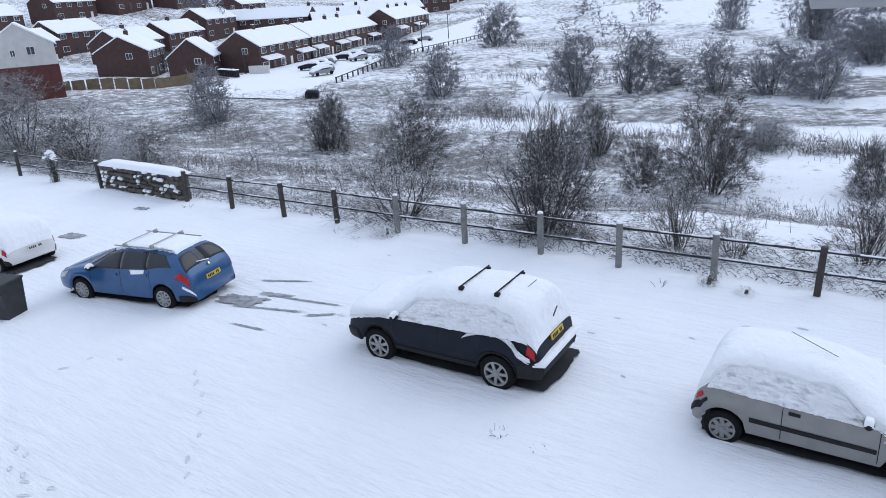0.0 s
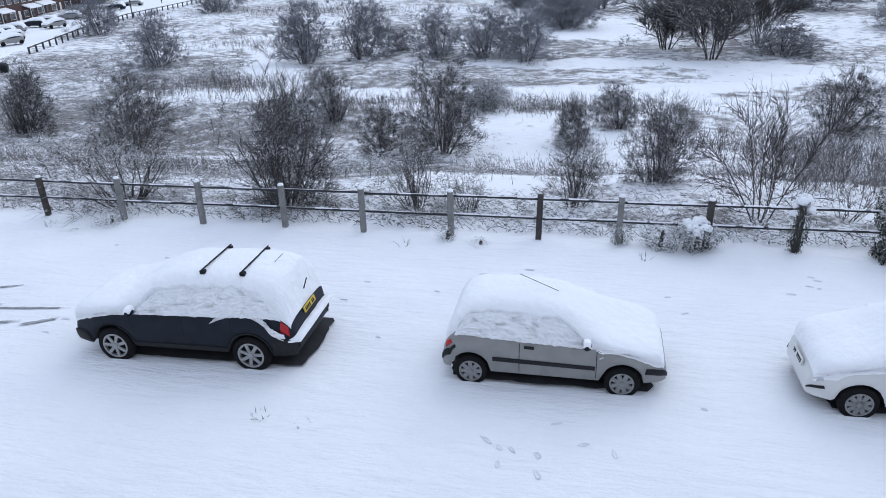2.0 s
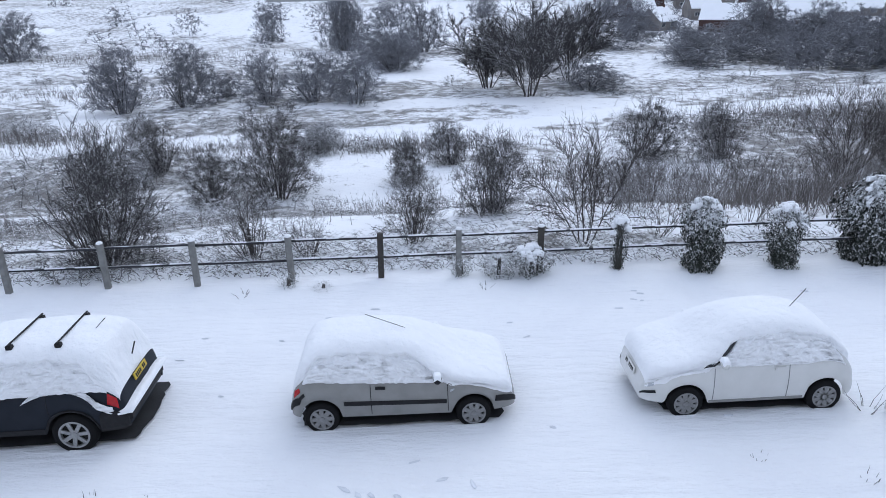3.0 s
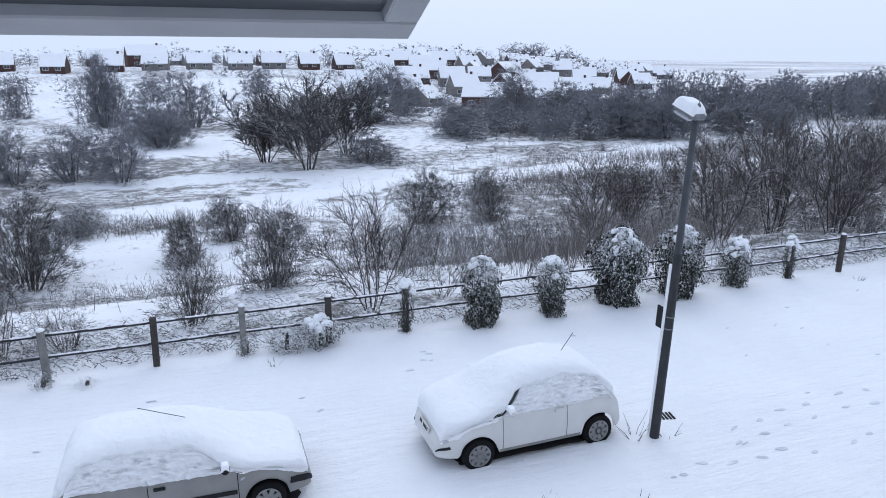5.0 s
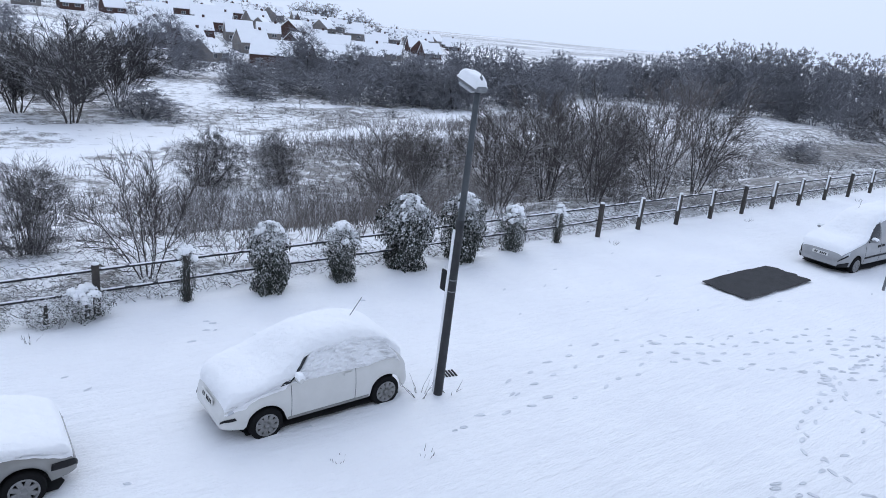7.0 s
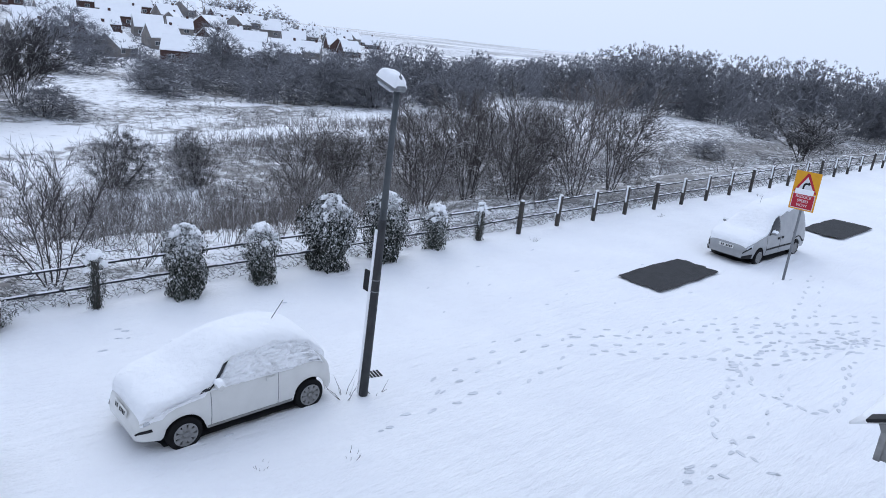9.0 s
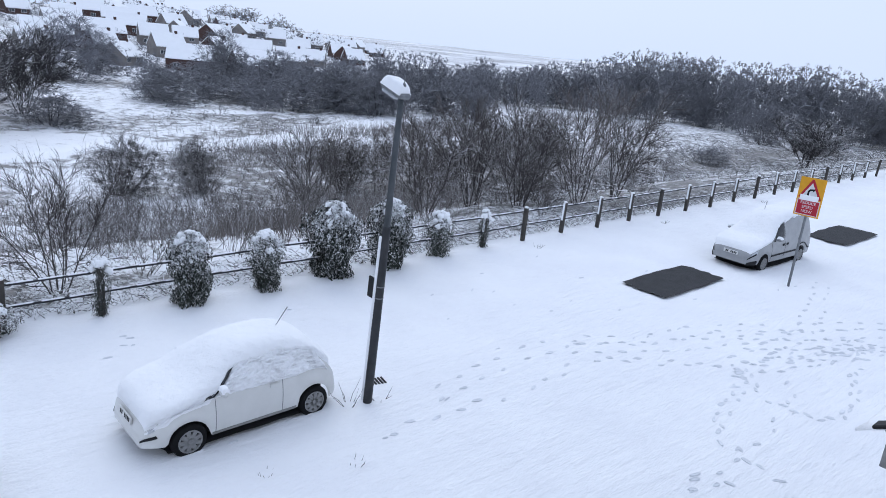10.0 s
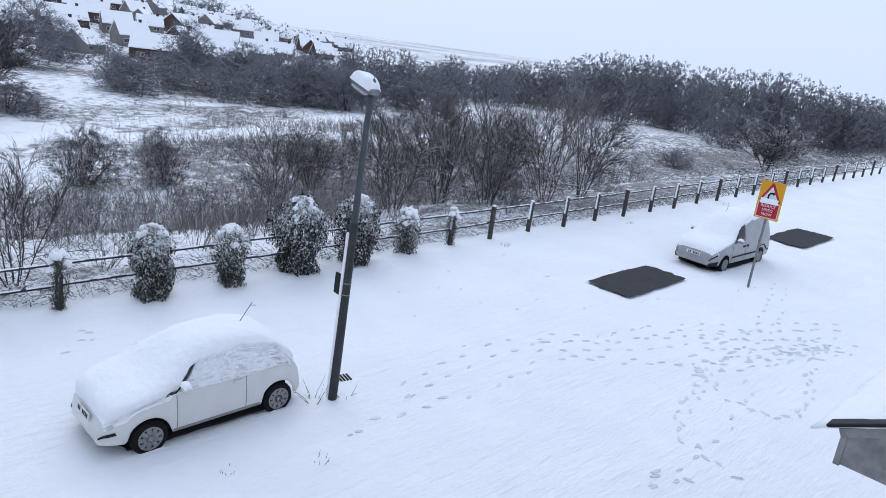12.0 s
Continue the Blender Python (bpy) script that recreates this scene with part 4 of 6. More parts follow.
def build_sign():
    x, y = 23.33, 8.24
    sign = thing("warning_sign", pose(x, y, land(x, y)), "amber and red road sign on a leaning grey pole", "road sign")
    put("pole", lathe("pole", [(0.04, -0.2), (0.04, 3.5)], 14), GALV, None, sign)
    face = pose(-0.055, -0.0, 2.96, 90, 0, -90) @ pose(0, 0, 0, 0, 0, 0)
    w, h = 0.385, 0.61
    board = put("board", box("board", -w, w, -h, h, -0.02, 0.0, 0.006), SIGN_YELLOW, face, sign, "amber backing board")
    put("lower_panel", flat("lower_panel", [(-0.34, -0.57), (0.34, -0.57), (0.34, -0.08), (-0.34, -0.08)]), SIGN_WHITE, pose(0, 0, 0.001), board)
    put("lower_field", flat("lower_field", [(-0.32, -0.55), (0.32, -0.55), (0.32, -0.10), (-0.32, -0.10)]), SIGN_RED, pose(0, 0, 0.005), board)
    put("triangle", flat("triangle", [(-0.35, -0.04), (0.35, -0.04), (0.03, 0.56), (-0.03, 0.56)]), SIGN_RED, pose(0, 0, 0.001), board)
    put("triangle_field", flat("triangle_field", [(-0.245, 0.02), (0.245, 0.02), (0.0, 0.45)]), SIGN_WHITE, pose(0, 0, 0.005), board)
    bend = [(-0.10, 0.05), (-0.04, 0.05), (-0.04, 0.15), (-0.01, 0.20), (0.06, 0.21), (0.06, 0.17), (0.13, 0.235), (0.06, 0.30), (0.06, 0.265), (-0.04, 0.255), (-0.09, 0.19)]
    put("bend_arrow", flat("bend_arrow", bend), BLACK, pose(0, 0, 0.009), board)
    for k, word in enumerate(("REDUCE", "SPEED", "NOW")):
        glyphs("lettering", word, 0.125, pose(0, -0.225 - 0.135 * k, 0.009), SIGN_WHITE, board)
    put("stuck_snow", snow_lump(0.56, 0.17, 0.03, 14), SNOW, pose(-0.01, -0.03, 0.006), board, "snow stuck on the sign's face")
    put("clip", box("clip", -0.06, 0.06, -0.42, -0.38, -0.06, -0.02), GALV, None, board)
    put("clip", box("clip", -0.06, 0.06, 0.38, 0.42, -0.06, -0.02), GALV, None, board)


def build_gully():
    x, y = 8.15, 10.1
    g = thing("gully_grate", pose(x, y, surface(x, y) + 0.0, 0, 0, 8), "dark iron drain grate showing through the snow", "drain")
    for k in range(5):
        put("slot", box("slot", -0.14 + 0.07 * k - 0.02, -0.14 + 0.07 * k + 0.02, -0.13, 0.13, 0.0, 0.025, 0.006), BLACK, pose(0, 0, 0, 0, 0, -20), g)


build_lamp()
build_sign()
build_gully()


# ---- the house the view is from: wall behind, open sash above, canopy beside ----
def build_house_front():
    wall_parts = [(-14, -1.3, 0, 9.2), (1.3, 12.0, 0, 9.2), (-1.3, 1.3, 0, 5.7), (-1.3, 1.3, 7.75, 9.2)]
    wall = thing("wall_south", pose(0, 0, 0), "plain rendered wall of the house with an open window", "wall", "", "structure")
    for x0, x1, z0, z1 in wall_parts:
        put("wall_panel", box("wall_panel", x0, x1, -0.75, -0.45, z0 - 0.5 * (z0 == 0), z1), RENDER_WHITE, None, wall)
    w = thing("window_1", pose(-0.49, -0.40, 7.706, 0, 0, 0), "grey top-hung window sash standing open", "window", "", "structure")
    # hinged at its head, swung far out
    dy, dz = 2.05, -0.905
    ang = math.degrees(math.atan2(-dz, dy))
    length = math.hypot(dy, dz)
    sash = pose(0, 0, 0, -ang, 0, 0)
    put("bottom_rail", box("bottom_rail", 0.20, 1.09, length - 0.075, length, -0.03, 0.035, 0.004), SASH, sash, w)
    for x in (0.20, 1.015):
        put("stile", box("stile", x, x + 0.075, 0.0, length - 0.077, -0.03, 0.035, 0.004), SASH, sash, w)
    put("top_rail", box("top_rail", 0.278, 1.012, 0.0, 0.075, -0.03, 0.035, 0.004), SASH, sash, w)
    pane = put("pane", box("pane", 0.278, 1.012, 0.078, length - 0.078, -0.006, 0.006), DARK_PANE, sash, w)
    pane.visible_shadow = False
    # lean-to porch roof: boarded cheek under a pitched slab, rising to the wall
    c = thing("door_canopy", pose(8.1, 1.58, 3.0), "weathered grey boarded porch canopy with snow on its dark roof edge", "canopy")
    rise, deep = 0.51, 1.98
    side = [(0, 0), (-deep, 0), (-deep, 0.37 + rise * deep), (0, 0.37)]
    v = [(x, y - 0.03, z) for x in (0.0, 2.9) for y, z in side]
    put("cheek", mesh("cheek", v, [(0, 1, 2, 3), (7, 6, 5, 4), (0, 4, 5, 1), (1, 5, 6, 2), (2, 6, 7, 3), (3, 7, 4, 0)]), FASCIA, None, c)
    put("corner_board", box("corner_board", -0.014, 0.05, -0.085, -0.018, -0.02, 0.36, 0.006), FASCIA, None, c)
    put("verge_board", box("verge_board", -0.022, -0.002, -2.2, -0.09, -0.10, 0.0, 0.004), FASCIA, pose(0, 0.10, 0.345, -27), c)
    put("roof_edge", box("roof_edge", -0.07, 3.0, -2.32, 0.0, 0.0, 0.04, 0.012), BLACK, pose(0, 0.12, 0.36, -27), c)
    put("snow_cap", snow_lump(3.06, 2.62, 0.09, 17), SNOW_CRUST, pose(1.51, -0.90, 0.36 + 0.005 + 0.52, -27), c)


build_house_front()


def build_board():
    b = thing("refuse_bin", on_road(-18.35, 6.98, 20), "dark grey plastic bin standing in the snow", "bin")
    v = [(-0.28, -0.30, 0), (0.28, -0.30, 0), (0.28, 0.30, 0), (-0.28, 0.30, 0), (-0.34, -0.36, 0.92), (0.34, -0.36, 0.92), (0.34, 0.36, 0.92), (-0.34, 0.36, 0.92)]
    put("body", mesh("body", v, [(3, 2, 1, 0), (4, 5, 6, 7), (0, 1, 5, 4), (1, 2, 6, 5), (2, 3, 7, 6), (3, 0, 4, 7)]), POLE_DARK, None, b)
    put("lid", box("lid", -0.37, 0.37, -0.39, 0.39, 0.92, 0.99, 0.02), POLE_DARK, None, b)


build_board()


# ---- bare winter shrubs and trees ----
class Twigs:
    """Collects tapered three-sided twigs into one mesh."""

    def __init__(self, seed):
        self.v, self.f, self.rng = [], [], random.Random(seed)

    def seg(self, a, b, r0, r1):
        d = b - a
        u = d.orthogonal().normalized()
        w = d.normalized().cross(u)
        n = len(self.v)
        for p, r in ((a, r0), (b, r1)):
            for c, q in ((1, 0), (-0.5, 0.866), (-0.5, -0.866)):
                self.v.append(p + (u * c + w * q) * r)
        self.f += [(n, n + 1, n + 4, n + 3), (n + 1, n + 2, n + 5, n + 4), (n + 2, n, n + 3, n + 5)]

    def spike(self, a, b, r):
        """A twig that runs out to a point."""
        d = b - a
        u = d.orthogonal().normalized()
        w = d.normalized().cross(u)
        n = len(self.v)
        self.v += [a + u * r, a + (w * 0.866 - u * 0.5) * r, a - (w * 0.866 + u * 0.5) * r, b.copy()]
        self.f += [(n, n + 1, n + 3), (n + 1, n + 2, n + 3), (n + 2, n, n + 3)]

    def rand(self):
        g = self.rng.gauss
        return Vector((g(0, 1), g(0, 1), g(0, 1))).normalized()

    def shoot(self, p, d, length, r, n, bend, up=0.0):
        """A bent shoot of n pieces; returns its nodes."""
        out = [p]
        for i in range(n):
            d = (d + self.rand() * bend + Vector((0, 0, up))).normalized()
            q = p + d * (length / n)
            self.seg(p, q, r * (1 - 0.75 * i / n), r * (1 - 0.75 * (i + 1) / n))
            p = q
            out.append(p)
        return out, d


def shrub_mesh(seed, stems=24, sprays=700, low=0.03, r=0.007, lift=0.35, fine=0.0017, ragged=0.28, twigs=9, reach=0.15):
    """Dense rounded shrub in a unit box: stems out of the base, sprays of fine twigs through the whole dome."""
    t, c = Twigs(seed), Twigs(seed + 500)
    ends = []
    for _ in range(stems):
        a, e = t.rng.uniform(0, 2 * math.pi), t.rng.random() ** 0.6
        tip = Vector((0.40 * e * math.cos(a), 0.40 * e * math.sin(a), (0.95 - 0.5 * e * e) * t.rng.uniform(0.7, 1.0)))
        d = Vector((tip.x * 0.6, tip.y * 0.6, tip.z)).normalized()
        nodes, _ = t.shoot(Vector((0.08 * e * math.cos(a), 0.08 * e * math.sin(a), -0.05)), d, tip.length, r, 4, 0.16)
        ends += nodes[1:]
    # a few lobes of differing height make the outline uneven
    lobes = [(c.rng.uniform(0, 6.28), c.rng.uniform(0.10, 0.26), c.rng.uniform(0.62, 1.0)) for _ in range(5)]
    lobes = [(q * math.cos(a), q * math.sin(a), h) for a, q, h in lobes] + [(0.0, 0.0, 1.0)]
    for k in range(sprays):
        lx, ly, lh = lobes[k % 6]
        a, h = c.rng.uniform(0, 2 * math.pi), c.rng.uniform(low, 1.0)
        rim = (0.30 if k % 6 < 5 else 0.40) * (1 - max(0, (h - 0.42) / 0.6) ** 2.2) ** 0.5 * (0.92 + 0.08 * smooth(0, 0.35, h))
        rim *= 1 + ragged * noise.noise((math.cos(a) * 1.8 + seed, math.sin(a) * 1.8, h * 3.0 + k % 6)) * 2
        q = rim * c.rng.uniform(0.08, 1.0) ** 0.5
        p = Vector((lx + q * math.cos(a), ly + q * math.sin(a), h * lh * 0.95))
        near = min((ends[c.rng.randrange(len(ends))] for _ in range(8)), key=lambda n: (n - p).length)
        if (near - p).length < 0.28:
            c.spike(near, p, fine * 1.6)
        out = Vector((p.x * 1.5, p.y * 1.5, lift + p.z * 0.3)).normalized()
        for _ in range(twigs):
            d = (out + c.rand() * 0.9).normalized()
            c.spike(p + c.rand() * 0.03, p + d * c.rng.uniform(0.3, 1.0) * reach, fine)
    top = sorted(v.z for v in c.v)[int(0.99 * len(c.v))]
    wide = sorted(math.hypot(v.x, v.y) for v in c.v)[int(0.95 * len(c.v))]
    for v in t.v + c.v:
        v.x, v.y, v.z = v.x * 0.52 / wide, v.y * 0.52 / wide, v.z * 1.02 / top
    return mesh("trunk", t.v, t.f), mesh("crown", c.v, c.f)


def tree_meshes(seed, stems=7, boughs=9, shoots=8, twigs=5, r=0.012, spread=0.55, fine=0.0016, up=0.10):
    """Many-stemmed bare tree in a unit box: stems fan from the base, each forks into boughs, shoots and twigs."""
    t, c = Twigs(seed), Twigs(seed + 100)
    for m in range(stems):
        a = 2 * math.pi * (m + t.rng.random() * 0.7) / stems
        tilt = spread * t.rng.uniform(0.15, 1.0) if stems > 1 else 0.05
        d = Vector((math.sin(tilt) * math.cos(a), math.sin(tilt) * math.sin(a), math.cos(tilt)))
        nodes, _ = t.shoot(Vector((0.03 * math.cos(a), 0.03 * math.sin(a), -0.04)), d, t.rng.uniform(0.62, 0.86), r * t.rng.uniform(0.6, 1.0), 6, 0.13, 0.05)
        for k in range(boughs):
            s = 1.0 + 4.9 * (k + t.rng.random()) / boughs
            i = int(s)
            p = nodes[i].lerp(nodes[i + 1], s - i) if i < 6 else nodes[6]
            along = (nodes[min(6, i + 1)] - nodes[i]).normalized() if i < 6 else d
            dd = (along + t.rand() * 0.85 + Vector((p.x * 0.9, p.y * 0.9, up))).normalized()
            n2, d2 = t.shoot(p, dd, t.rng.uniform(0.20, 0.36) * (1.15 - 0.09 * s), r * 0.34, 3, 0.22, up * 0.6)
            for _ in range(shoots):
                q = t.rng.uniform(0.4, 2.99)
                j = int(q)
                e = (d2 + c.rand() * 0.75 + Vector((0, 0, up))).normalized()
                b = n2[j].lerp(n2[j + 1], q - j)
                tip = b + e * c.rng.uniform(0.08, 0.17)
                c.spike(b, tip, fine * 1.5)
                for _ in range(twigs):
                    g = (e + c.rand() * 0.7).normalized()
                    w = b.lerp(tip, c.rng.uniform(0.2, 1.0))
                    c.spike(w, w + g * c.rng.uniform(0.04, 0.11), fine)
    top = max(v.z for v in c.v)
    wide = sorted(math.hypot(v.x, v.y) for v in c.v)[int(0.97 * len(c.v))]
    for v in t.v + c.v:
        v.x, v.y, v.z = v.x * 0.5 / wide, v.y * 0.5 / wide, v.z / top
    return mesh("trunk", t.v, t.f), mesh("crown", c.v, c.f)


SHRUBS = [shrub_mesh(10 + k, 24, 720, 0.02, 0.007, 0.3, 0.0018) for k in range(5)]
FAR_SHRUBS = [shrub_mesh(20 + k, 12, 480, 0.01, 0.008, 0.3, 0.0030, 0.3, 8) for k in range(5)]
WIDE = [shrub_mesh(30 + k, 22, 760, 0.01, 0.006, 0.1, 0.0017, 0.35) for k in range(3)]
THORNS = [shrub_mesh(50 + k, 24, 190, 0.1, 0.008, 0.3, 0.0022, 0.4, 7, 0.2) for k in range(3)]
TREES = [tree_meshes(70 + k, 6 + k, 9, 8, 5, 0.0085) for k in range(4)]
FAR_TREES = [tree_meshes(80 + k, 8, 11, 9, 6, 0.008, 0.6, 0.0030) for k in range(3)]
plant_rng = random.Random(77)


def shrub(x, y, h, w, pool=None, label="bare shrub of dense dark twigs dusted with snow", group="valley shrubs"):
    far = math.hypot(x, y) > 78
    white = pool is None and h < 0.8 * w and not far
    pool = pool or (FAR_SHRUBS if far else WIDE if white else SHRUBS)
    stems, twigs = pool[plant_rng.randrange(len(pool))]
    turn = plant_rng.uniform(0, 360)
    squeeze = 1 + 0.16 * math.sin(turn * 7.3)
    m = pose(x, y, land(x, y) - 0.05, 5 * math.sin(turn * 3.1), 5 * math.cos(turn * 5.7), turn) @ Matrix.Diagonal((w * squeeze, w / squeeze, h * 0.98, 1))
    ob = thing("shrub", m, label, "shrub", group)
    put("trunk", stems, BARK, None, ob)
    # far crowns get the twig tone with haze mixed into its colour
    put("crown", twigs, TWIG_WHITE if pool is WIDE else BARK if pool is THORNS else TWIG_HAZED if far else TWIG, None, ob)


def tree(x, y, h, w, label="bare many-stemmed tree with snow along its branches", group="valley trees"):
    far = math.hypot(x, y) > 66
    pool = FAR_TREES if far else TREES
    tr, cr = pool[plant_rng.randrange(len(pool))]
    m = pose(x, y, land(x, y) - 0.05, 0, 0, plant_rng.uniform(0, 360)) @ Matrix.Diagonal((w * 1.0, w * 1.0, h * 1.05, 1))
    ob = thing("tree", m, label, "tree", group)
    put("trunk", tr, BARK, None, ob)
    put("crown", cr, TWIG if far else WHIP, None, ob)


shrub(-65.5, 51.8, 6.3, 6.8)
shrub(-42.5, 44.5, 5.2, 4.8)
shrub(-30.8, 41.4, 5.3, 6.5)
shrub(-30.8, 19.4, 2.3, 3.3)
shrub(-42.0, 19.3, 4.4, 7.6)
shrub(-35.4, 19.1, 3.0, 4.3)
shrub(-79.1, 103.7, 7.0, 8.0)
shrub(-49.7, 74.0, 6.0, 7.3)
shrub(-78.6, 141.0, 8.7, 9.8)
shrub(-33.2, 78.1, 6.7, 7.3)
shrub(-27.5, 81.3, 6.8, 6.7)
shrub(-18.3, 82.8, 5.7, 5.9)
shrub(-12.9, 82.1, 5.6, 6.5)
shrub(-7.9, 81.0, 6.1, 7.0)
shrub(-8.6, 17.6, 3.7, 3.2)
shrub(-19.7, 50.7, 4.4, 4.3)
shrub(-13.3, 41.9, 3.6, 3.5)
shrub(-9.7, 43.6, 5.8, 5.3)
shrub(-8.9, 56.3, 2.4, 4.3)
shrub(-6.1, 124.0, 6.2, 9.1)
shrub(-15.4, 146.3, 11.0, 9.6)
shrub(-36.9, 176.8, 9.0, 8.8)
shrub(-127.1, 89.0, 4.5, 7.6)
shrub(-171.6, 137.7, 10.9, 12.5)
shrub(-102.0, 126.0, 2.7, 5.3)
shrub(-13.5, 17.2, 2.2, 3.7, THORNS, "leafless thorn bush just beyond the fence", "thorn bushes")
shrub(-4.8, 17.9, 2.1, 2.4, THORNS, "leafless thorn bush just beyond the fence", "thorn bushes")
shrub(-3.3, 17.8, 1.3, 1.9, THORNS, "leafless thorn bush just beyond the fence", "thorn bushes")
shrub(-0.4, 18.6, 1.9, 1.8, THORNS, "leafless thorn bush just beyond the fence", "thorn bushes")
shrub(-1.0, 46.0, 3.4, 3.1)
shrub(1.8, 50.9, 3.3, 3.0)
shrub(2.1, 22.7, 3.0, 2.2)
shrub(16.3, 51.6, 4.4, 5.0)
shrub(21.8, 50.2, 4.2, 4.3)
shrub(-4.7, 110.5, 5.5, 8.6)
shrub(41.2, 111.6, 4.9, 11.6)
shrub(-8.7, 58.4, 2.0, 3.4)
shrub(-24.1, 87.0, 3.0, 5.9)
shrub(20.1, 85.8, 3.7, 7.9)
tree(4.3, 18.0, 3.5, 3.7)
shrub(-0.4, 21.2, 1.7, 2.0, THORNS, "leafless thorn bush just beyond the fence", "thorn bushes")
shrub(-5.4, 115.1, 5.9, 10.8)
shrub(-16.8, 150.0, 13.1, 9.8)
shrub(-0.3, 141.5, 10.0, 11.5)
shrub(-10.9, 214.6, 7.1, 12.2)
shrub(18.1, 227.5, 7.5, 11.1)
shrub(33.7, 140.5, 11.4, 15.3)
shrub(69.7, 107.4, 8.0, 11.4)
shrub(64.8, 139.1, 10.8, 11.8)
shrub(76.2, 139.7, 7.9, 10.3)
shrub(45.9, 126.3, 5.6, 6.6)
shrub(71.9, 96.2, 7.0, 9.8)
shrub(45.8, 160.5, 8.3, 10.8)
tree(12.2, 83.1, 11.2, 13.1)
tree(7.9, 90.4, 9.1, 11.1)
tree(19.4, 95.7, 10.6, 10.4)
tree(32.6, 47.2, 5.6, 6.6)
tree(39.0, 45.6, 8.1, 7.4)
tree(41.8, 42.1, 9.2, 7.8)
tree(19.8, 22.4, 5.0, 4.6)
tree(22.6, 22.4, 5.4, 4.8)
tree(23.6, 20.4, 4.6, 4.4)
tree(26.4, 22.2, 5.9, 5.0)
tree(27.1, 19.8, 5.8, 5.3)
tree(31.9, 21.0, 6.0, 5.6)
tree(29.9, 25.5, 5.6, 5.0)
tree(17.0, 27.0, 4.6, 4.2)
tree(36.2, 47.6, 5.5, 5.4)
tree(32.7, 47.7, 5.6, 5.7)
shrub(155.5, 82.2, 8.7, 7.1)
shrub(137.4, 59.8, 7.4, 9.1)
shrub(94.9, 48.2, 2.7, 6.1)
tree(63.8, 23.5, 4.2, 7.7)
shrub(197.3, 52.0, 12.1, 15.7, None, "dark evergreen tree at the far bend")

# the woodland edge behind: one mass of far trees
def build_woods():
    rng = random.Random(5)
    low, light = [], []
    for k in range(4):
        a, b = shrub_mesh(200 + k, 4, 200, 0.08, 0.008, 0.2, 0.0066, 0.08, 5, 0.07)
        vs = np.array([tuple(v.co) for me in (a, b) for v in me.vertices])
        fs = [tuple(p.vertices) for p in a.polygons] + [tuple(i + len(a.vertices) for i in p.vertices) for p in b.polygons]
        low.append((vs, fs))
        bpy.data.meshes.remove(a), bpy.data.meshes.remove(b)

    for k in range(4):
        a, b = shrub_mesh(210 + k, 3, 42, 0.03, 0.010, 0.25, 0.0075, 0.3, 5, 0.16)
        light.append((np.array([tuple(v.co) for me in (a, b) for v in me.vertices]), [tuple(p.vertices) for p in a.polygons] + [tuple(i + len(a.vertices) for i in p.vertices) for p in b.polygons]))
        bpy.data.meshes.remove(a), bpy.data.meshes.remove(b)

    # far masses default to the twig colour lightened to imitate haze
    def mass(name, spots, label, mat=TWIG_HAZED):
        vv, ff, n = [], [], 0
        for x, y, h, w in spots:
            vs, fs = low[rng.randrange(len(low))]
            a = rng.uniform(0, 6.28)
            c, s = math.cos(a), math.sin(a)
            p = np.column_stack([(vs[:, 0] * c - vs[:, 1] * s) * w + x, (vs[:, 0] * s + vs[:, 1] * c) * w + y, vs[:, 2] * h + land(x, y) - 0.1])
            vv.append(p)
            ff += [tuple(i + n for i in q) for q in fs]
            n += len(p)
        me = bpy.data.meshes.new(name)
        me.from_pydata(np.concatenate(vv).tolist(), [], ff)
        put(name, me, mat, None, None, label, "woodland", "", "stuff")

    spots = []
    for az in np.arange(43, 84, 0.8):
        for row in range(2):
            a = math.radians(az + rng.uniform(-0.4, 0.4))
            r = 176 + 20 * row + rng.uniform(-7, 7)
            top = lerp_line([(43, 8.0), (48, 9.0), (52, 11.5), (57, 15.2), (64, 15), (70, 15), (74, 13), (84, 12)], az)
            spots.append((r * math.sin(a), r * math.cos(a), top * rng.uniform(0.90, 1.02), rng.uniform(8, 12)))
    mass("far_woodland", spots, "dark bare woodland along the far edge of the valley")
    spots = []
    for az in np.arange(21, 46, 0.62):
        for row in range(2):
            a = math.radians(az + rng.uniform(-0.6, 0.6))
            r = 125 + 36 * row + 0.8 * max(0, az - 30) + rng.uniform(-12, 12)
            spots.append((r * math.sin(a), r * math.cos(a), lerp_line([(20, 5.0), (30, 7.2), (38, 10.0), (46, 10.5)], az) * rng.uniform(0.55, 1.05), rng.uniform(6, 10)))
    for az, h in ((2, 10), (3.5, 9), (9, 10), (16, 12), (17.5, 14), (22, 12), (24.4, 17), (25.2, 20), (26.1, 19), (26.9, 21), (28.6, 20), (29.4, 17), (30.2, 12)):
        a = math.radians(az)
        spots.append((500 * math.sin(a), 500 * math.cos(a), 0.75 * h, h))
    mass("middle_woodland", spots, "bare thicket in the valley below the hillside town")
    spots = []
    for az in np.arange(-30, 22, 0.9):
        a = math.radians(az + rng.uniform(-0.5, 0.5))
        r = rng.choice((170, 200, 232, 280)) + rng.uniform(-10, 10)
        if rng.random() < 0.6:
            spots.append((r * math.sin(a), r * math.cos(a), rng.uniform(4, 7.5), rng.uniform(6, 10)))
    for az in np.arange(-14, 34, 0.95):
        a = math.radians(az + rng.uniform(-0.5, 0.5))
        r = 372 + rng.uniform(-20, 40)
        spots.append((r * math.sin(a), r * math.cos(a), rng.uniform(6, 11), rng.uniform(9, 15)))
    low[:] = light
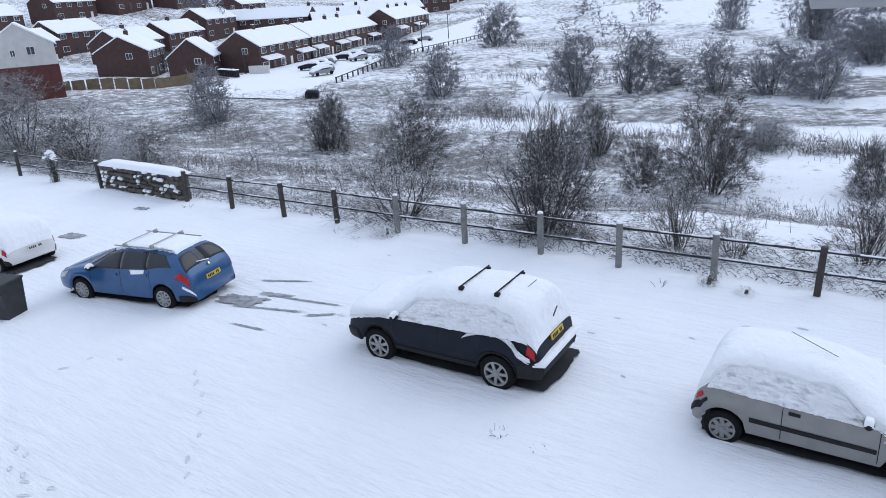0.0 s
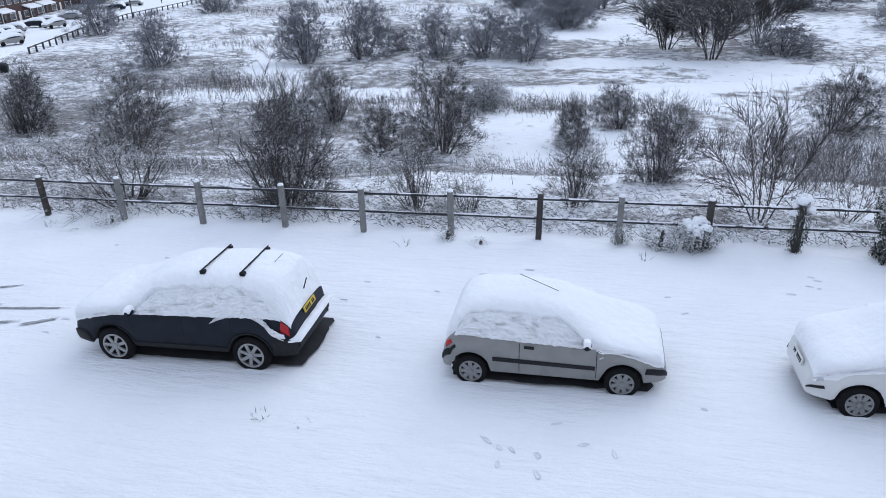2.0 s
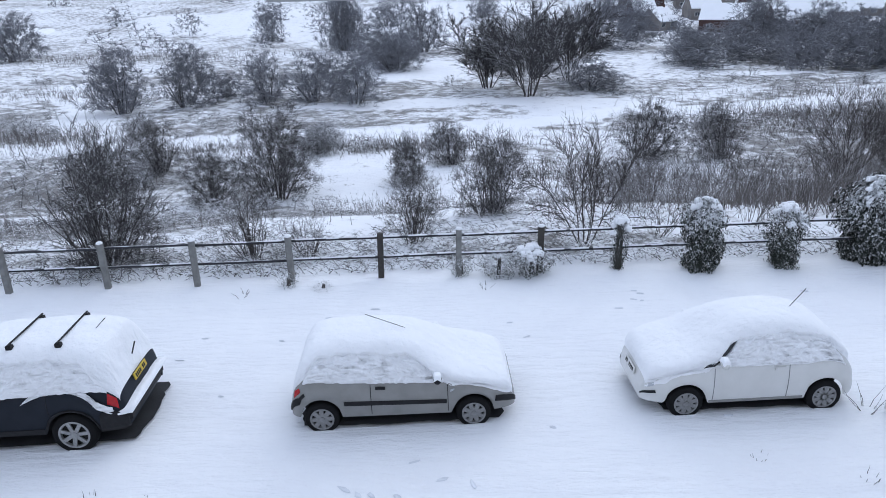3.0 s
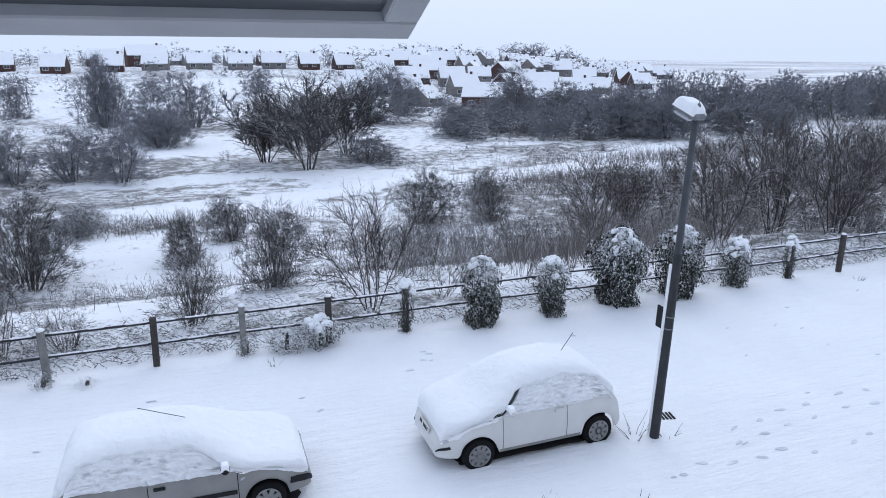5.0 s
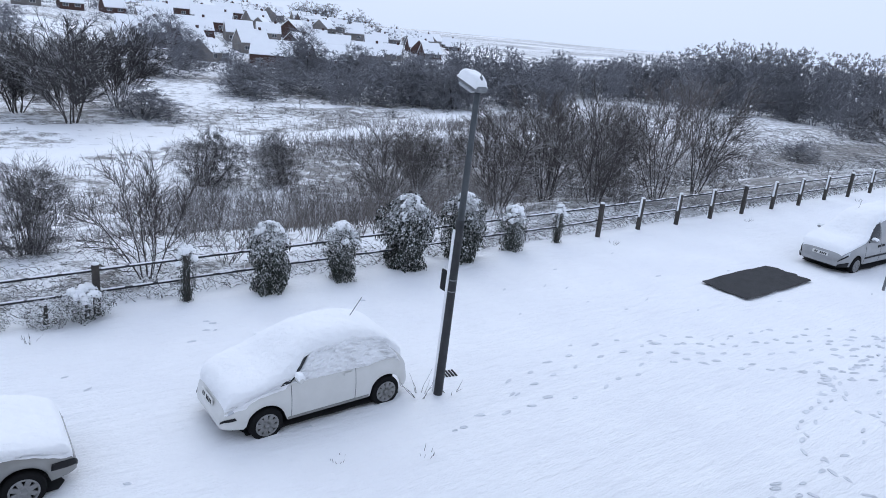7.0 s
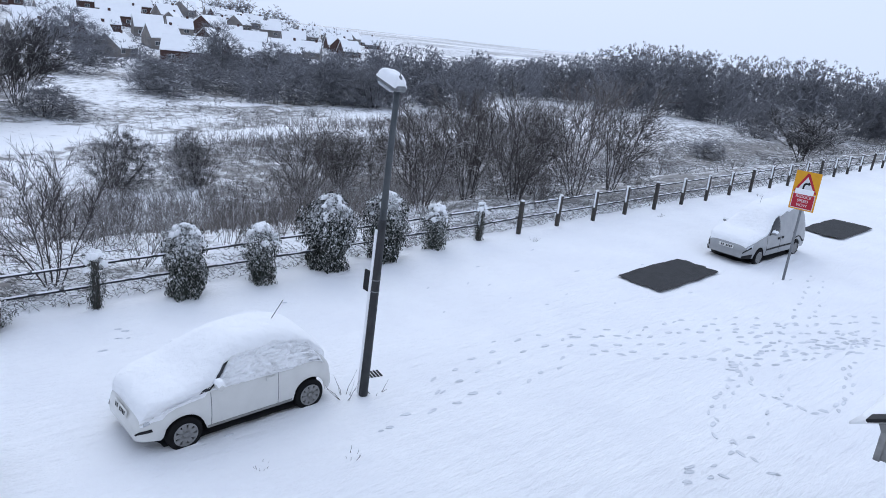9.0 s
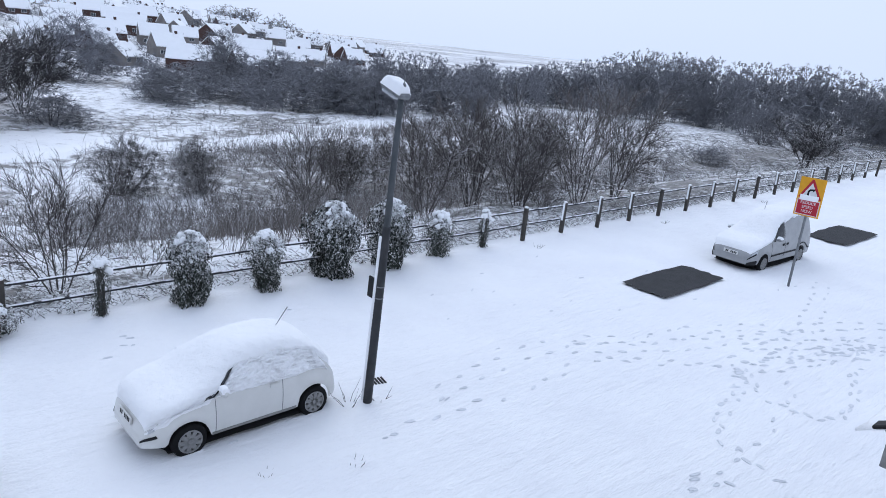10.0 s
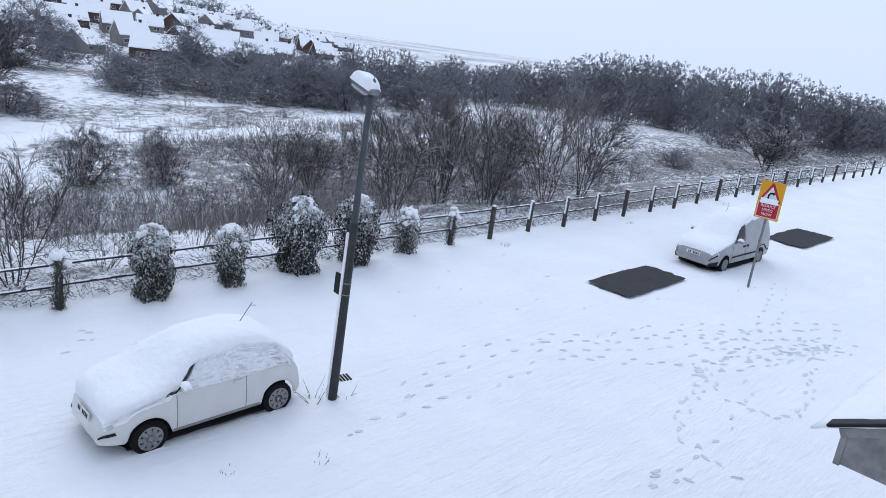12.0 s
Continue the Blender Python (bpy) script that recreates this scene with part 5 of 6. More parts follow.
    for _ in range(70):
        az, r = rng.uniform(10, 37), rng.uniform(212, 460)
        spots.append((r * math.sin(math.radians(az)), r * math.cos(math.radians(az)), rng.uniform(2.5, 5.5), rng.uniform(3, 6)))
    mass("hedgerow_trees", spots, "hedgerow trees and bushes round the snowy fields")
    spots = []
    for _ in range(560):
        r, az = 24 + 105 * rng.random() ** 0.8, rng.uniform(-58, 62)
        x, y = r * math.sin(math.radians(az)), r * math.cos(math.radians(az))
        if y > 19 and scrub(x, y) > 0.42 and not (x < -60 and y > 60):
            h = rng.uniform(0.35, 1.1) * (1 + r / 160)
            spots.append((x, y, h, h * rng.uniform(1.4, 3.0)))
    mass("low_scrub", spots, "low snow-dusted scrub scattered over the valley floor", TWIG_WHITE)
    spots = []
    whips = []
    for k in range(3):
        a, b = tree_meshes(240 + k, 11, 4, 3, 2, 0.0042, 0.35, 0.0019, 0.3)
        whips.append((np.array([tuple(v.co) for me in (a, b) for v in me.vertices]), [tuple(p.vertices) for p in a.polygons] + [tuple(i + len(a.vertices) for i in p.vertices) for p in b.polygons]))
        bpy.data.meshes.remove(a), bpy.data.meshes.remove(b)
    for az in np.arange(15, 62, 1.7):
        for row in range(3):
            a = math.radians(az + rng.uniform(-0.8, 0.8))
            y = 20 + 8 * row + rng.uniform(-2, 6)
            spots.append((y * math.tan(a), y, rng.uniform(1.3, 2.6) + 0.4 * row, rng.uniform(1.5, 2.6)))
    low[:] = whips
    mass("bank_saplings", spots, "thicket of bare saplings on the bank below the fence", WHIP)


build_woods()


# ---- low growth: brambles, reeds and grass, ivy on the fence posts ----
def prisms(name, a, b, r0, material, label, category):
    """Many thin pointed stems from a to b as one object."""
    d = b - a
    d = d / (np.linalg.norm(d, axis=1)[:, None] + 1e-9)
    u = np.cross(d, np.where(np.abs(d[:, 2:3]) > 0.9, [[1.0, 0, 0]], [[0, 0, 1.0]]))
    u = u / (np.linalg.norm(u, axis=1)[:, None] + 1e-9)
    w = np.cross(d, u)
    ring = [(1, 0), (-0.5, 0.866), (-0.5, -0.866)]
    v = np.stack([a + (u * c + w * q) * r0[:, None] for c, q in ring] + [b], 1).reshape(-1, 3)
    n = np.arange(len(a))[:, None, None] * 4
    f = (n + np.array([[0, 1, 3], [1, 2, 3], [2, 0, 3]])[None]).reshape(-1, 3)
    me = bpy.data.meshes.new(name)
    me.from_pydata(v.tolist(), [], f.tolist())
    return put(name, me, material, None, None, label, category, "", "stuff")


def arches(rng, x, y, size, per=3):
    """Arching stems: start points, three pieces each."""
    n = len(x)
    z = np.array([land(a, b) for a, b in zip(x, y)])
    az, reach, rise = rng.uniform(0, 6.283, n), size * rng.uniform(0.5, 1.2, n), size * rng.uniform(0.3, 0.9, n)
    p = [np.column_stack([x + np.cos(az) * reach * s, y + np.sin(az) * reach * s, z + rise * (1.6 * s * (1 - 0.62 * s)) + 0.02]) for s in (0, 0.5, 1.0)]
    a, b = np.concatenate(p[:2]), np.concatenate(p[1:])
    r = np.tile(rng.uniform(0.012, 0.026, n), 2) * np.sqrt(np.tile(size, 2))
    return a, b, r


def build_low_growth():
    rng = np.random.default_rng(12)
    # bramble thicket on the left bank and along the fence foot
    n = 95000
    x, y = rng.uniform(-88, 22, n), 17.2 + 75 * rng.uniform(0, 1, n) ** 1.5
    inside = y < 72 + 0.55 * np.maximum(0, -40 - x) - 1.25 * np.maximum(0, -62 - x)
    x, y = x[inside], y[inside]
    keep = np.array([noise.noise((a * 0.06, b * 0.06, 2)) + 0.30 * smooth(5, -25, a) - 0.25 * smooth(30, 50, b) * smooth(-25, -5, a) > -0.12 and scrub(a, b) > 0.22 for a, b in zip(x, y)])
    x, y = x[keep], y[keep]
    prisms("bramble_thicket", *arches(rng, x, y, 0.28 + 0.0062 * y), BRAMBLE, "snow-laden bramble thicket covering the bank", "bramble")
    n = 8000
    x = rng.uniform(-36, 55, n)
    y = FENCE_Y + 0.5 + np.abs(rng.normal(0.5, 0.8, n))
    prisms("fence_foot_growth", *arches(rng, x, y, np.full(n, 0.42)), BRAMBLE, "snowy bramble stems and dead grass along the fence", "bramble")
    # right of centre: scrub on the slope
    n = 9000
    x, y = rng.uniform(20, 130, n), 17.5 + 75 * rng.uniform(0, 1, n) ** 1.3
    keep = np.array([noise.noise((a * 0.05, b * 0.07, 6)) > -0.15 and scrub(a, b) > 0.2 for a, b in zip(x, y)])
    x, y = x[keep], y[keep]
    prisms("slope_scrub", *arches(rng, x, y, 0.9 + 0.012 * np.hypot(x, y)), BRAMBLE, "snowy scrub and bramble on the right-hand slope", "bramble")
    # reeds and dead grass in drifts
    spots = [(-37, 63, 9, 5, 1.3, 1500), (-60, 45, 14, 6, 1.0, 1200), (-25, 24, 16, 4, 0.9, 1600), (-2, 58, 14, 4, 0.9, 1500), (-20, 58, 10, 3, 0.8, 700), (12, 47, 9, 5, 0.9, 1500),
             (38, 66, 14, 6, 1.5, 2200), (55, 78, 20, 6, 1.5, 1800), (28, 60, 10, 5, 1.2, 1200), (26, 33, 10, 6, 1.6, 2200), (8, 30, 8, 6, 0.8, 900), (-55, 140, 25, 10, 1.4, 1100),
             (-3, 40, 6, 5, 0.5, 600), (95, 62, 22, 9, 1.2, 1100), (15, 24, 9, 4, 1.5, 1800), (-46, 92, 14, 6, 1.2, 900)]
    a, b, r = [], [], []
    for cx, cy, rx, ry, h, k in spots:
        x, y = cx + rng.normal(0, 0.5, k) * rx, cy + rng.normal(0, 0.5, k) * ry
        y = np.maximum(y, 17.2)
        z = np.array([land(p, q) for p, q in zip(x, y)])
        hh = h * rng.uniform(0.25, 1.0, k)
        a.append(np.column_stack([x, y, z - 0.05]))
        b.append(np.column_stack([x + rng.normal(0, 0.38, k) * hh, y + rng.normal(0, 0.38, k) * hh, z + hh]))
        r.append(np.full(k, 0.009 + 0.00019 * cy))
    a, b, r = np.concatenate(a), np.concatenate(b), np.concatenate(r)
    prisms("dead_reeds", a, b, r, REED, "drifts of dry brown reeds and grass in snow", "reeds")


build_low_growth()


def leaf_clump(seed, n, shape, leaf):
    """Ivy mass: folded leaves over an uneven upright body."""
    rng = random.Random(seed)
    v, f = [], []
    for _ in range(n):
        a, h = rng.uniform(0, 2 * math.pi), rng.random()
        k = shape(h) * (0.45 + 0.6 * rng.random() ** 0.5) * (1 + 0.8 * noise.noise((math.cos(a) * 1.9, math.sin(a) * 1.9, h * 5 + seed)))
        p = Vector((0.5 * k * math.cos(a), 0.5 * k * math.sin(a), h + 0.03 * rng.uniform(-1, 1)))
        out = Vector((math.cos(a), math.sin(a), 0.15 + 1.2 * max(0, h - 0.6))).normalized()
        nrm = (out + Vector((rng.gauss(0, 0.45), rng.gauss(0, 0.45), rng.gauss(-0.30 + 1.7 * h * h, 0.55)))).normalized()
        u = nrm.orthogonal().normalized()
        w = nrm.cross(u)
        s = leaf * rng.uniform(0.6, 1.3)
        t = rng.uniform(0, 6.28)
        uu, ww = u * math.cos(t) + w * math.sin(t), w * math.cos(t) - u * math.sin(t)
        i = len(v)
        v += [p - ww * s, p + uu * s * 0.75 + nrm * s * 0.25, p + ww * s * 1.1, p - uu * s * 0.75 + nrm * s * 0.25]
        f += [(i, i + 1, i + 2), (i, i + 2, i + 3)]
    return v, f


def ivy(x, h, w, n, seed, label, y=FENCE_Y, bulge=1.0, leaf=0.024):
    top = lambda q: bulge * (0.74 + 0.30 * smooth(0.05, 0.6, q)) * (1 - smooth(0.70, 1.08, q)) ** 0.6 * (1 + 0.25 * noise.noise((q * 5, seed, 0)))
    v, f = leaf_clump(seed, int(n * 5), top, leaf)
    v = [(p.x * w, p.y * w, p.z * h) for p in v]
    ob = thing("ivy_bush", pose(x, y, land(x, y)), label, "ivy", "ivy along the fence")
    put("foliage", mesh("foliage", v, f), IVY, None, ob)
    put("stem", rod("stem", (0.0, 0, -0.1), (0.03, 0.02, h * 0.75), 0.07, 0.03, 6), BARK, None, ob)
    lumps = random.Random(seed)
    for k in range(int(10 + 24 * w) if h > 0.7 else 0):
        a = lumps.uniform(0, 6.28)
        e = lumps.random() ** 0.6
        q = e * 0.46 * w
        put("snow_patch", snow_lump(lumps.uniform(0.08, 0.24), lumps.uniform(0.07, 0.18), lumps.uniform(0.04, 0.08), k, 7), SNOW_CRUST,
            pose(q * math.cos(a), q * math.sin(a), h * (1.0 - 0.30 * e ** 2.5), -28 * e * math.sin(a) + lumps.uniform(-12, 12), 28 * e * math.cos(a) + lumps.uniform(-12, 12), 0), ob)


ivy(4.64, 1.42, 0.42, 420, 1, "ivy-wrapped fence post topped with snow", bulge=0.9)
ivy(6.66, 1.78, 0.96, 1700, 2, "tall ivy bush on a fence post, snow on top")
ivy(8.68, 1.55, 0.85, 1200, 3, "ivy bush on a fence post, snow on top")
ivy(10.75, 2.15, 1.22, 2600, 4, "broad dark ivy bush over the fence, flecked with snow", bulge=1.05)
ivy(12.75, 2.05, 1.08, 2300, 5, "broad ivy bush behind the lamp, flecked with snow", bulge=1.05)
ivy(14.72, 1.50, 0.78, 1000, 6, "rounded ivy bush with a cap of snow")
ivy(16.75, 1.35, 0.45, 420, 7, "ivy sprig climbing a fence post", bulge=0.8)
ivy(-32.05, 1.45, 0.55, 420, 8, "ivy-clad fence post beside the stone wall", bulge=0.8)
ivy(0.78, 0.55, 0.55, 260, 9, "low snowy ivy at a fence post's foot", bulge=1.0)
ivy(2.5, 0.75, 0.95, 480, 10, "snow-covered ivy scrambling along the fence foot", bulge=1.0)
ivy(1.7, 0.62, 0.9, 420, 11, "snow-covered ivy along the fence foot", bulge=1.0)
ivy(-3.4, 0.42, 0.45, 200, 12, "small dark weed clump at a post's foot", y=15.55)
ivy(-2.55, 0.22, 0.5, 120, 13, "small dark weed tuft in the snow", y=15.35)
ivy(-12.9, 0.35, 0.9, 200, 14, "dead weeds in snow at the fence foot", y=15.6)


# ---- the estate below and the town across the valley ----
def wall_box(x0, x1, y0, y1, z0, z1):
    return box("wall", x0, x1, y0, y1, z0, z1)


def roof_mesh(length, depth, eave, rise, over=0.35, t=0.22):
    """Pitched roof slab, snow and all, with overhang."""
    l, d = length / 2 + 0.15, depth / 2 + over
    drop = rise * over / (depth / 2)
    prof = [(-d, eave - drop), (0, eave + rise), (d, eave - drop), (d, eave - drop + t), (0, eave + rise + t * 1.1), (-d, eave - drop + t)]
    v = [(x, y, z) for x in (-l, l) for y, z in prof]
    f = [(i, (i + 1) % 6, 6 + (i + 1) % 6, 6 + i) for i in range(6)] + [(0, 1, 4, 5)[::-1], (1, 2, 3, 4)[::-1], (6, 7, 10, 11), (7, 8, 9, 10)]
    return mesh("roof", v, f)


def shell(length, depth, eave, rise, z0=-3.0):
    l, d = length / 2, depth / 2
    prof = [(-d, z0), (d, z0), (d, eave), (0, eave + rise), (-d, eave)]
    v = [(x, y, z) for x in (-l, l) for y, z in prof]
    f = [tuple(range(5)), tuple(range(9, 4, -1))] + [(i, i + 5, (i + 1) % 5 + 5, (i + 1) % 5) for i in range(5)]
    return mesh("wall", v, f)


WINDOWS = {}


def window(parent, x, y, z, w, h, yaw):
    if (w, h) not in WINDOWS:
        WINDOWS[(w, h)] = (box("window", -w / 2, w / 2, -0.05, 0.05, -h / 2, h / 2), box("pane", -w / 2 + 0.09, -0.04, -0.075, -0.052, -h / 2 + 0.09, h / 2 - 0.09), box("pane", 0.04, w / 2 - 0.09, -0.075, -0.052, -h / 2 + 0.09, h / 2 - 0.09))
    f, a, b = WINDOWS[(w, h)]
    ob = put("window", f, WHITE_FRAME, pose(x, y, z, 0, 0, yaw), parent)
    put("pane", a, DARK_PANE, None, ob)
    put("pane", b, DARK_PANE, None, ob)


def chimney(parent, x, z, y=0.0):
    c = put("chimney", box("chimney", x - 0.45, x + 0.45, y - 0.3, y + 0.3, z - 1.0, z + 0.95), BRICK, None, parent)
    put("snow_cap", box("snow_cap", x - 0.42, x + 0.42, y - 0.27, y + 0.27, z + 0.95, z + 1.03, 0.02), SNOW, None, c)
    for k in (-0.2, 0.2):
        put("chimney_pot", rod("chimney_pot", (x + k, y, z + 0.95), (x + k, y, z + 1.25), 0.1, 0.09, 8), BRICK, None, c)


def terrace(x, y, yaw, length, dwellings, label, depth=8.8, eave=5.1, rise=2.6, walls=None, porch=True, z=None):
    """Brick terrace, front to local minus y."""
    ob = thing("terrace_house", pose(x, y, (land(x, y) if z is None else z) - 0.4, 0, 0, yaw), label, "house", "brick terraces of the estate")
    put("wall", shell(length, depth, eave, rise), walls or BRICK, None, ob)
    put("roof", roof_mesh(length, depth, eave, rise), SNOW, None, ob, "snow-covered pitched roof")
    w = length / dwellings
    for k in range(dwellings):
        c = -length / 2 + w * (k + 0.5)
        for dx in (-w * 0.28, w * 0.22):
            window(ob, c + dx, -depth / 2 - 0.04, eave - 0.95, 1.7, 1.15, 0)
        window(ob, c - w * 0.26, -depth / 2 - 0.04, 1.35, 2.0, 1.3, 0)
        door = put("door", box("door", c + w * 0.18, c + w * 0.18 + 0.95, -depth / 2 - 0.06, -depth / 2 + 0.02, 0, 2.05), WHITE_FRAME if k % 2 else DARK_PANE, None, ob)
        if porch and k % 2 == 0:
            put("porch_roof", mesh("porch_roof", [(c - w * 0.45, -depth / 2 - 1.6, 2.35), (c + w * 0.45, -depth / 2 - 1.6, 2.35), (c + w * 0.45, -depth / 2, 2.95), (c - w * 0.45, -depth / 2, 2.95),
                                                   (c - w * 0.45, -depth / 2 - 1.6, 2.55), (c + w * 0.45, -depth / 2 - 1.6, 2.55), (c + w * 0.45, -depth / 2, 3.15), (c - w * 0.45, -depth / 2, 3.15)],
                                    [(3, 2, 1, 0), (4, 5, 6, 7), (0, 1, 5, 4), (1, 2, 6, 5), (2, 3, 7, 6), (3, 0, 4, 7)]), SNOW, None, ob, "snow-covered porch roof")
            for px in (-0.44, 0.44):
                put("porch_post", box("porch_post", c + w * px - 0.05, c + w * px + 0.05, -depth / 2 - 1.55, -depth / 2 - 1.45, 0, 2.4), WHITE_FRAME, None, ob)
        if k % 2 == 0:
            chimney(ob, c + w * 0.4, eave + rise)
    window(ob, -length / 2 - 0.04, -1.4, eave - 0.9, 1.2, 1.1, -90)
    return ob


ROW = 107.7
ux, uy = math.cos(radians(ROW)), math.sin(radians(ROW))


def row_of(x0, y0, length, dwellings, label, **kw):
    """A terrace whose near front corner stands at x0, y0."""
    d = kw.get("depth", 8.8)
    return terrace(x0 + ux * length / 2 - uy * d / 2, y0 + uy * length / 2 + ux * d / 2, ROW, length, dwellings, label, **kw)


row_of(-103.4, 94.1, 21.5, 3, "dark red brick terrace with snowy roof and white windows")
row_of(-110.4, 115.6, 18.3, 3, "brick terrace stepped back from its neighbour, snowy roof")
row_of(-117.0, 134.2, 22.3, 3, "brick terrace along the snowy street")
row_of(-120.0, 159.0, 31.9, 4, "far brick terrace with parked cars in front")
terrace(-113.5, 87.5, 128, 9, 1, "small brick house, gable end with chimney", porch=False, depth=8, eave=4.2, rise=3.0)
terrace(-127.5, 83.5, 130, 12, 2, "brown brick house with two chimneys, beyond the gardens", depth=9.5, porch=False)
for k, (az, r, n) in enumerate(((-64.5, 178, 15), (-61.2, 190, 15), (-57.2, 172, 14), (-54.0, 186, 15), (-51.2, 205, 15), (-66, 215, 16), (-61, 228, 16), (-57, 240, 16), (-53, 250, 16), (-48.5, 236, 15))):
    row_of(r * math.sin(radians(az)), r * math.cos(radians(az)), n, 2, "brick terrace higher in the estate, snowy roof", porch=False)
for k, (az, r) in enumerate(((-46.5, 222), (-43, 228), (-40, 215), (-38, 240), (-35.5, 262), (-33, 290))):
    terrace(r * math.sin(radians(az)), r * math.cos(radians(az)), 25 + 12 * k, 26, 3, "long brick block at the back of the estate", porch=False)


def build_white_house():
    nx_, ny_ = 0.88, -0.47
    ob = thing("white_house", pose(-106.5 - nx_ * 6, 52.5 - ny_ * 6, -2.5, 0, 0, -28), "cream rendered house on a red brick ground floor", "house")
    put("wall", shell(12, 9, 5.2, 2.9), RENDER_WHITE, None, ob)
    put("brick_base", box("brick_base", -6.06, 6.06, -4.56, 4.56, -3.0, 2.3), BRICK_RED, None, ob, "red brick ground floor")
    put("roof", roof_mesh(12, 9, 5.2, 2.9), SNOW, None, ob, "snow-covered roof")
    window(ob, 6.05, -0.9, 4.2, 0.7, 1.0, 90)
    window(ob, 6.05, 1.4, 4.4, 1.1, 1.2, 90)
    for y in (-2, -1.4):
        put("roof_vent", box("roof_vent", 1.0 + y, 1.3 + y, -2.3, -1.9, 6.65, 6.95, 0.03), BLACK, None, ob)
    put("drainpipe", rod("drainpipe", (6.12, -4.4, 0), (6.12, -4.4, 5.1), 0.06), BLACK, None, ob)


build_white_house()


def build_estate_ground():
    # the snowed-over street, laid a little above the rough land
    edge = [(-66.4, 67.2), (-74.8, 82.1), (-84.8, 106.9), (-91.2, 127.0), (-96.8, 166.4), (-102.4, 209.6)]
    back = [(-88.0, 65.6), (-102.0, 86.4), (-104.8, 100.8), (-110.4, 120.0), (-116.8, 160.0), (-121.6, 209.6)]
    v, f, n = [], [], 8
    for (ax, ay), (bx, by) in zip(edge, back):
        for i in range(n + 1):
            s = i / n
            x, y = ax + (bx - ax) * s, ay + (by - ay) * s
            v.append((x, y, land(x, y) + (0.20 if 0 < i else -0.3)))
    for j in range(len(edge) - 1):
        for i in range(n):
            a = j * (n + 1) + i
            f.append((a, a + 1, a + n + 2, a + n + 1))
    put("road", mesh("road", v, f), SNOW, None, None, "snow-covered street through the brick estate", "road", "", "structure")
    knee = thing("knee_rail", pose(0, 0, 0), "low dark timber knee rail along the estate street", "fence")
    post, rail = box("post", -0.09, 0.09, -0.09, 0.09, -0.4, 0.75), None
    pts = [(-74.2, 82.1), (-84.0, 106.9), (-90.4, 127.0), (-96.0, 166.4)]
    for (ax, ay), (bx, by) in zip(pts, pts[1:]):
        k = int(math.hypot(bx - ax, by - ay) / 2.6)
        for i in range(k):
            s, q = i / k, (i + 1) / k
            x, y, x2, y2 = ax + (bx - ax) * s, ay + (by - ay) * s, ax + (bx - ax) * q, ay + (by - ay) * q
            put("post", post, POST_WOOD, pose(x, y, land(x, y) + 0.25), knee)
            put("rail", rod("rail", (x, y, land(x, y) + 0.92), (x2, y2, land(x2, y2) + 0.92), 0.08, 0.08, 6), POST_WOOD, None, knee)
    garden = thing("timber_fence", pose(0, 0, 0), "brown timber garden fence behind the bramble bank", "fence")
    line = [(-112.5, 55.0), (-107.5, 64.0), (-103.5, 71.0), (-104.5, 80)]
    for (ax, ay), (bx, by) in zip(line, line[1:]):
        k = int(math.hypot(bx - ax, by - ay) / 1.8)
        for i in range(k):
            s = (i + 0.5) / k
            x, y = ax + (bx - ax) * s, ay + (by - ay) * s
            put("fence_panel", box("fence_panel", -0.92, 0.92, -0.03, 0.03, -1.6, 1.6, 0.01), FENCE_WOOD, pose(x, y, land(x, y), 0, 0, math.degrees(math.atan2(by - ay, bx - ax))), garden)
    for x, y, h in ((-89.2, 127, 6.2), (-104.1, 160.6, 6.2), (-102.8, 89.6, 4.0)):
        p = thing("street_lamp", pose(x, y, land(x, y)), "slim dark street lamp in the estate", "street lamp", "estate lamps")
        put("pole", lathe("pole", [(0.12, 0), (0.08, h)], 8), POLE_DARK, None, p)
        put("lantern", box("lantern", -0.15, 0.75, -0.15, 0.15, h - 0.06, h + 0.12, 0.03), GALV, None, p)
    b = put("grit_bin", box("grit_bin", -0.9, 0.9, -0.6, 0.6, 0, 1.1, 0.2), BLACK, pose(-67, 69, land(-67, 69), 8, 6, 30), None, "dark lump with snow at the end of the street", "bin")
    for k in range(5):
        x, y = -99.5 - 1.2 * k, 84.5 + 0.2 * k
        w = thing("wheelie_bin", pose(x, y, land(x, y) + 0.3), "dark wheelie bin by a garden wall", "bin", "bins by the garden wall")
        put("body", box("body", -0.4, 0.4, -0.4, 0.4, 0, 1.2, 0.05), BLACK, None, w)
        put("lid", snow_lump(0.85, 0.85, 0.15, k), SNOW, pose(0, 0, 1.2), w)
    g = put("garden_wall", box("garden_wall", -2.0, 2.0, -0.15, 0.15, -0.4, 1.6, 0.02), RENDER_WHITE, pose(-99.6, 90, land(-99.6, 90), 0, 0, 20), None, "pale rendered garden wall", "wall")


build_estate_ground()


def ribbon(name, line, width, label):
    """A trodden way across the valley under clean snow."""
    v, f = [], []
    for i, (x, y) in enumerate(line):
        a, b = line[max(0, i - 1)], line[min(len(line) - 1, i + 1)]
        d = Vector((b[0] - a[0], b[1] - a[1])).normalized()
        for q in (-1, -0.4, 0.3, 1):
            w = width / 2 * q * (1 + 0.35 * noise.noise((x * 0.2, y * 0.2, q * 3)))
            px, py = x - d.y * w, y + d.x * w
            v.append((px, py, surface(px, py) + (0.10 if abs(q) < 1 else -0.12)))
    f = [(4 * i + j, 4 * i + j + 1, 4 * i + 5 + j, 4 * i + 4 + j) for i in range(len(line) - 1) for j in range(3)]
    put(name, mesh(name, v, f, True), SNOW, None, None, label, "path", "", "structure")


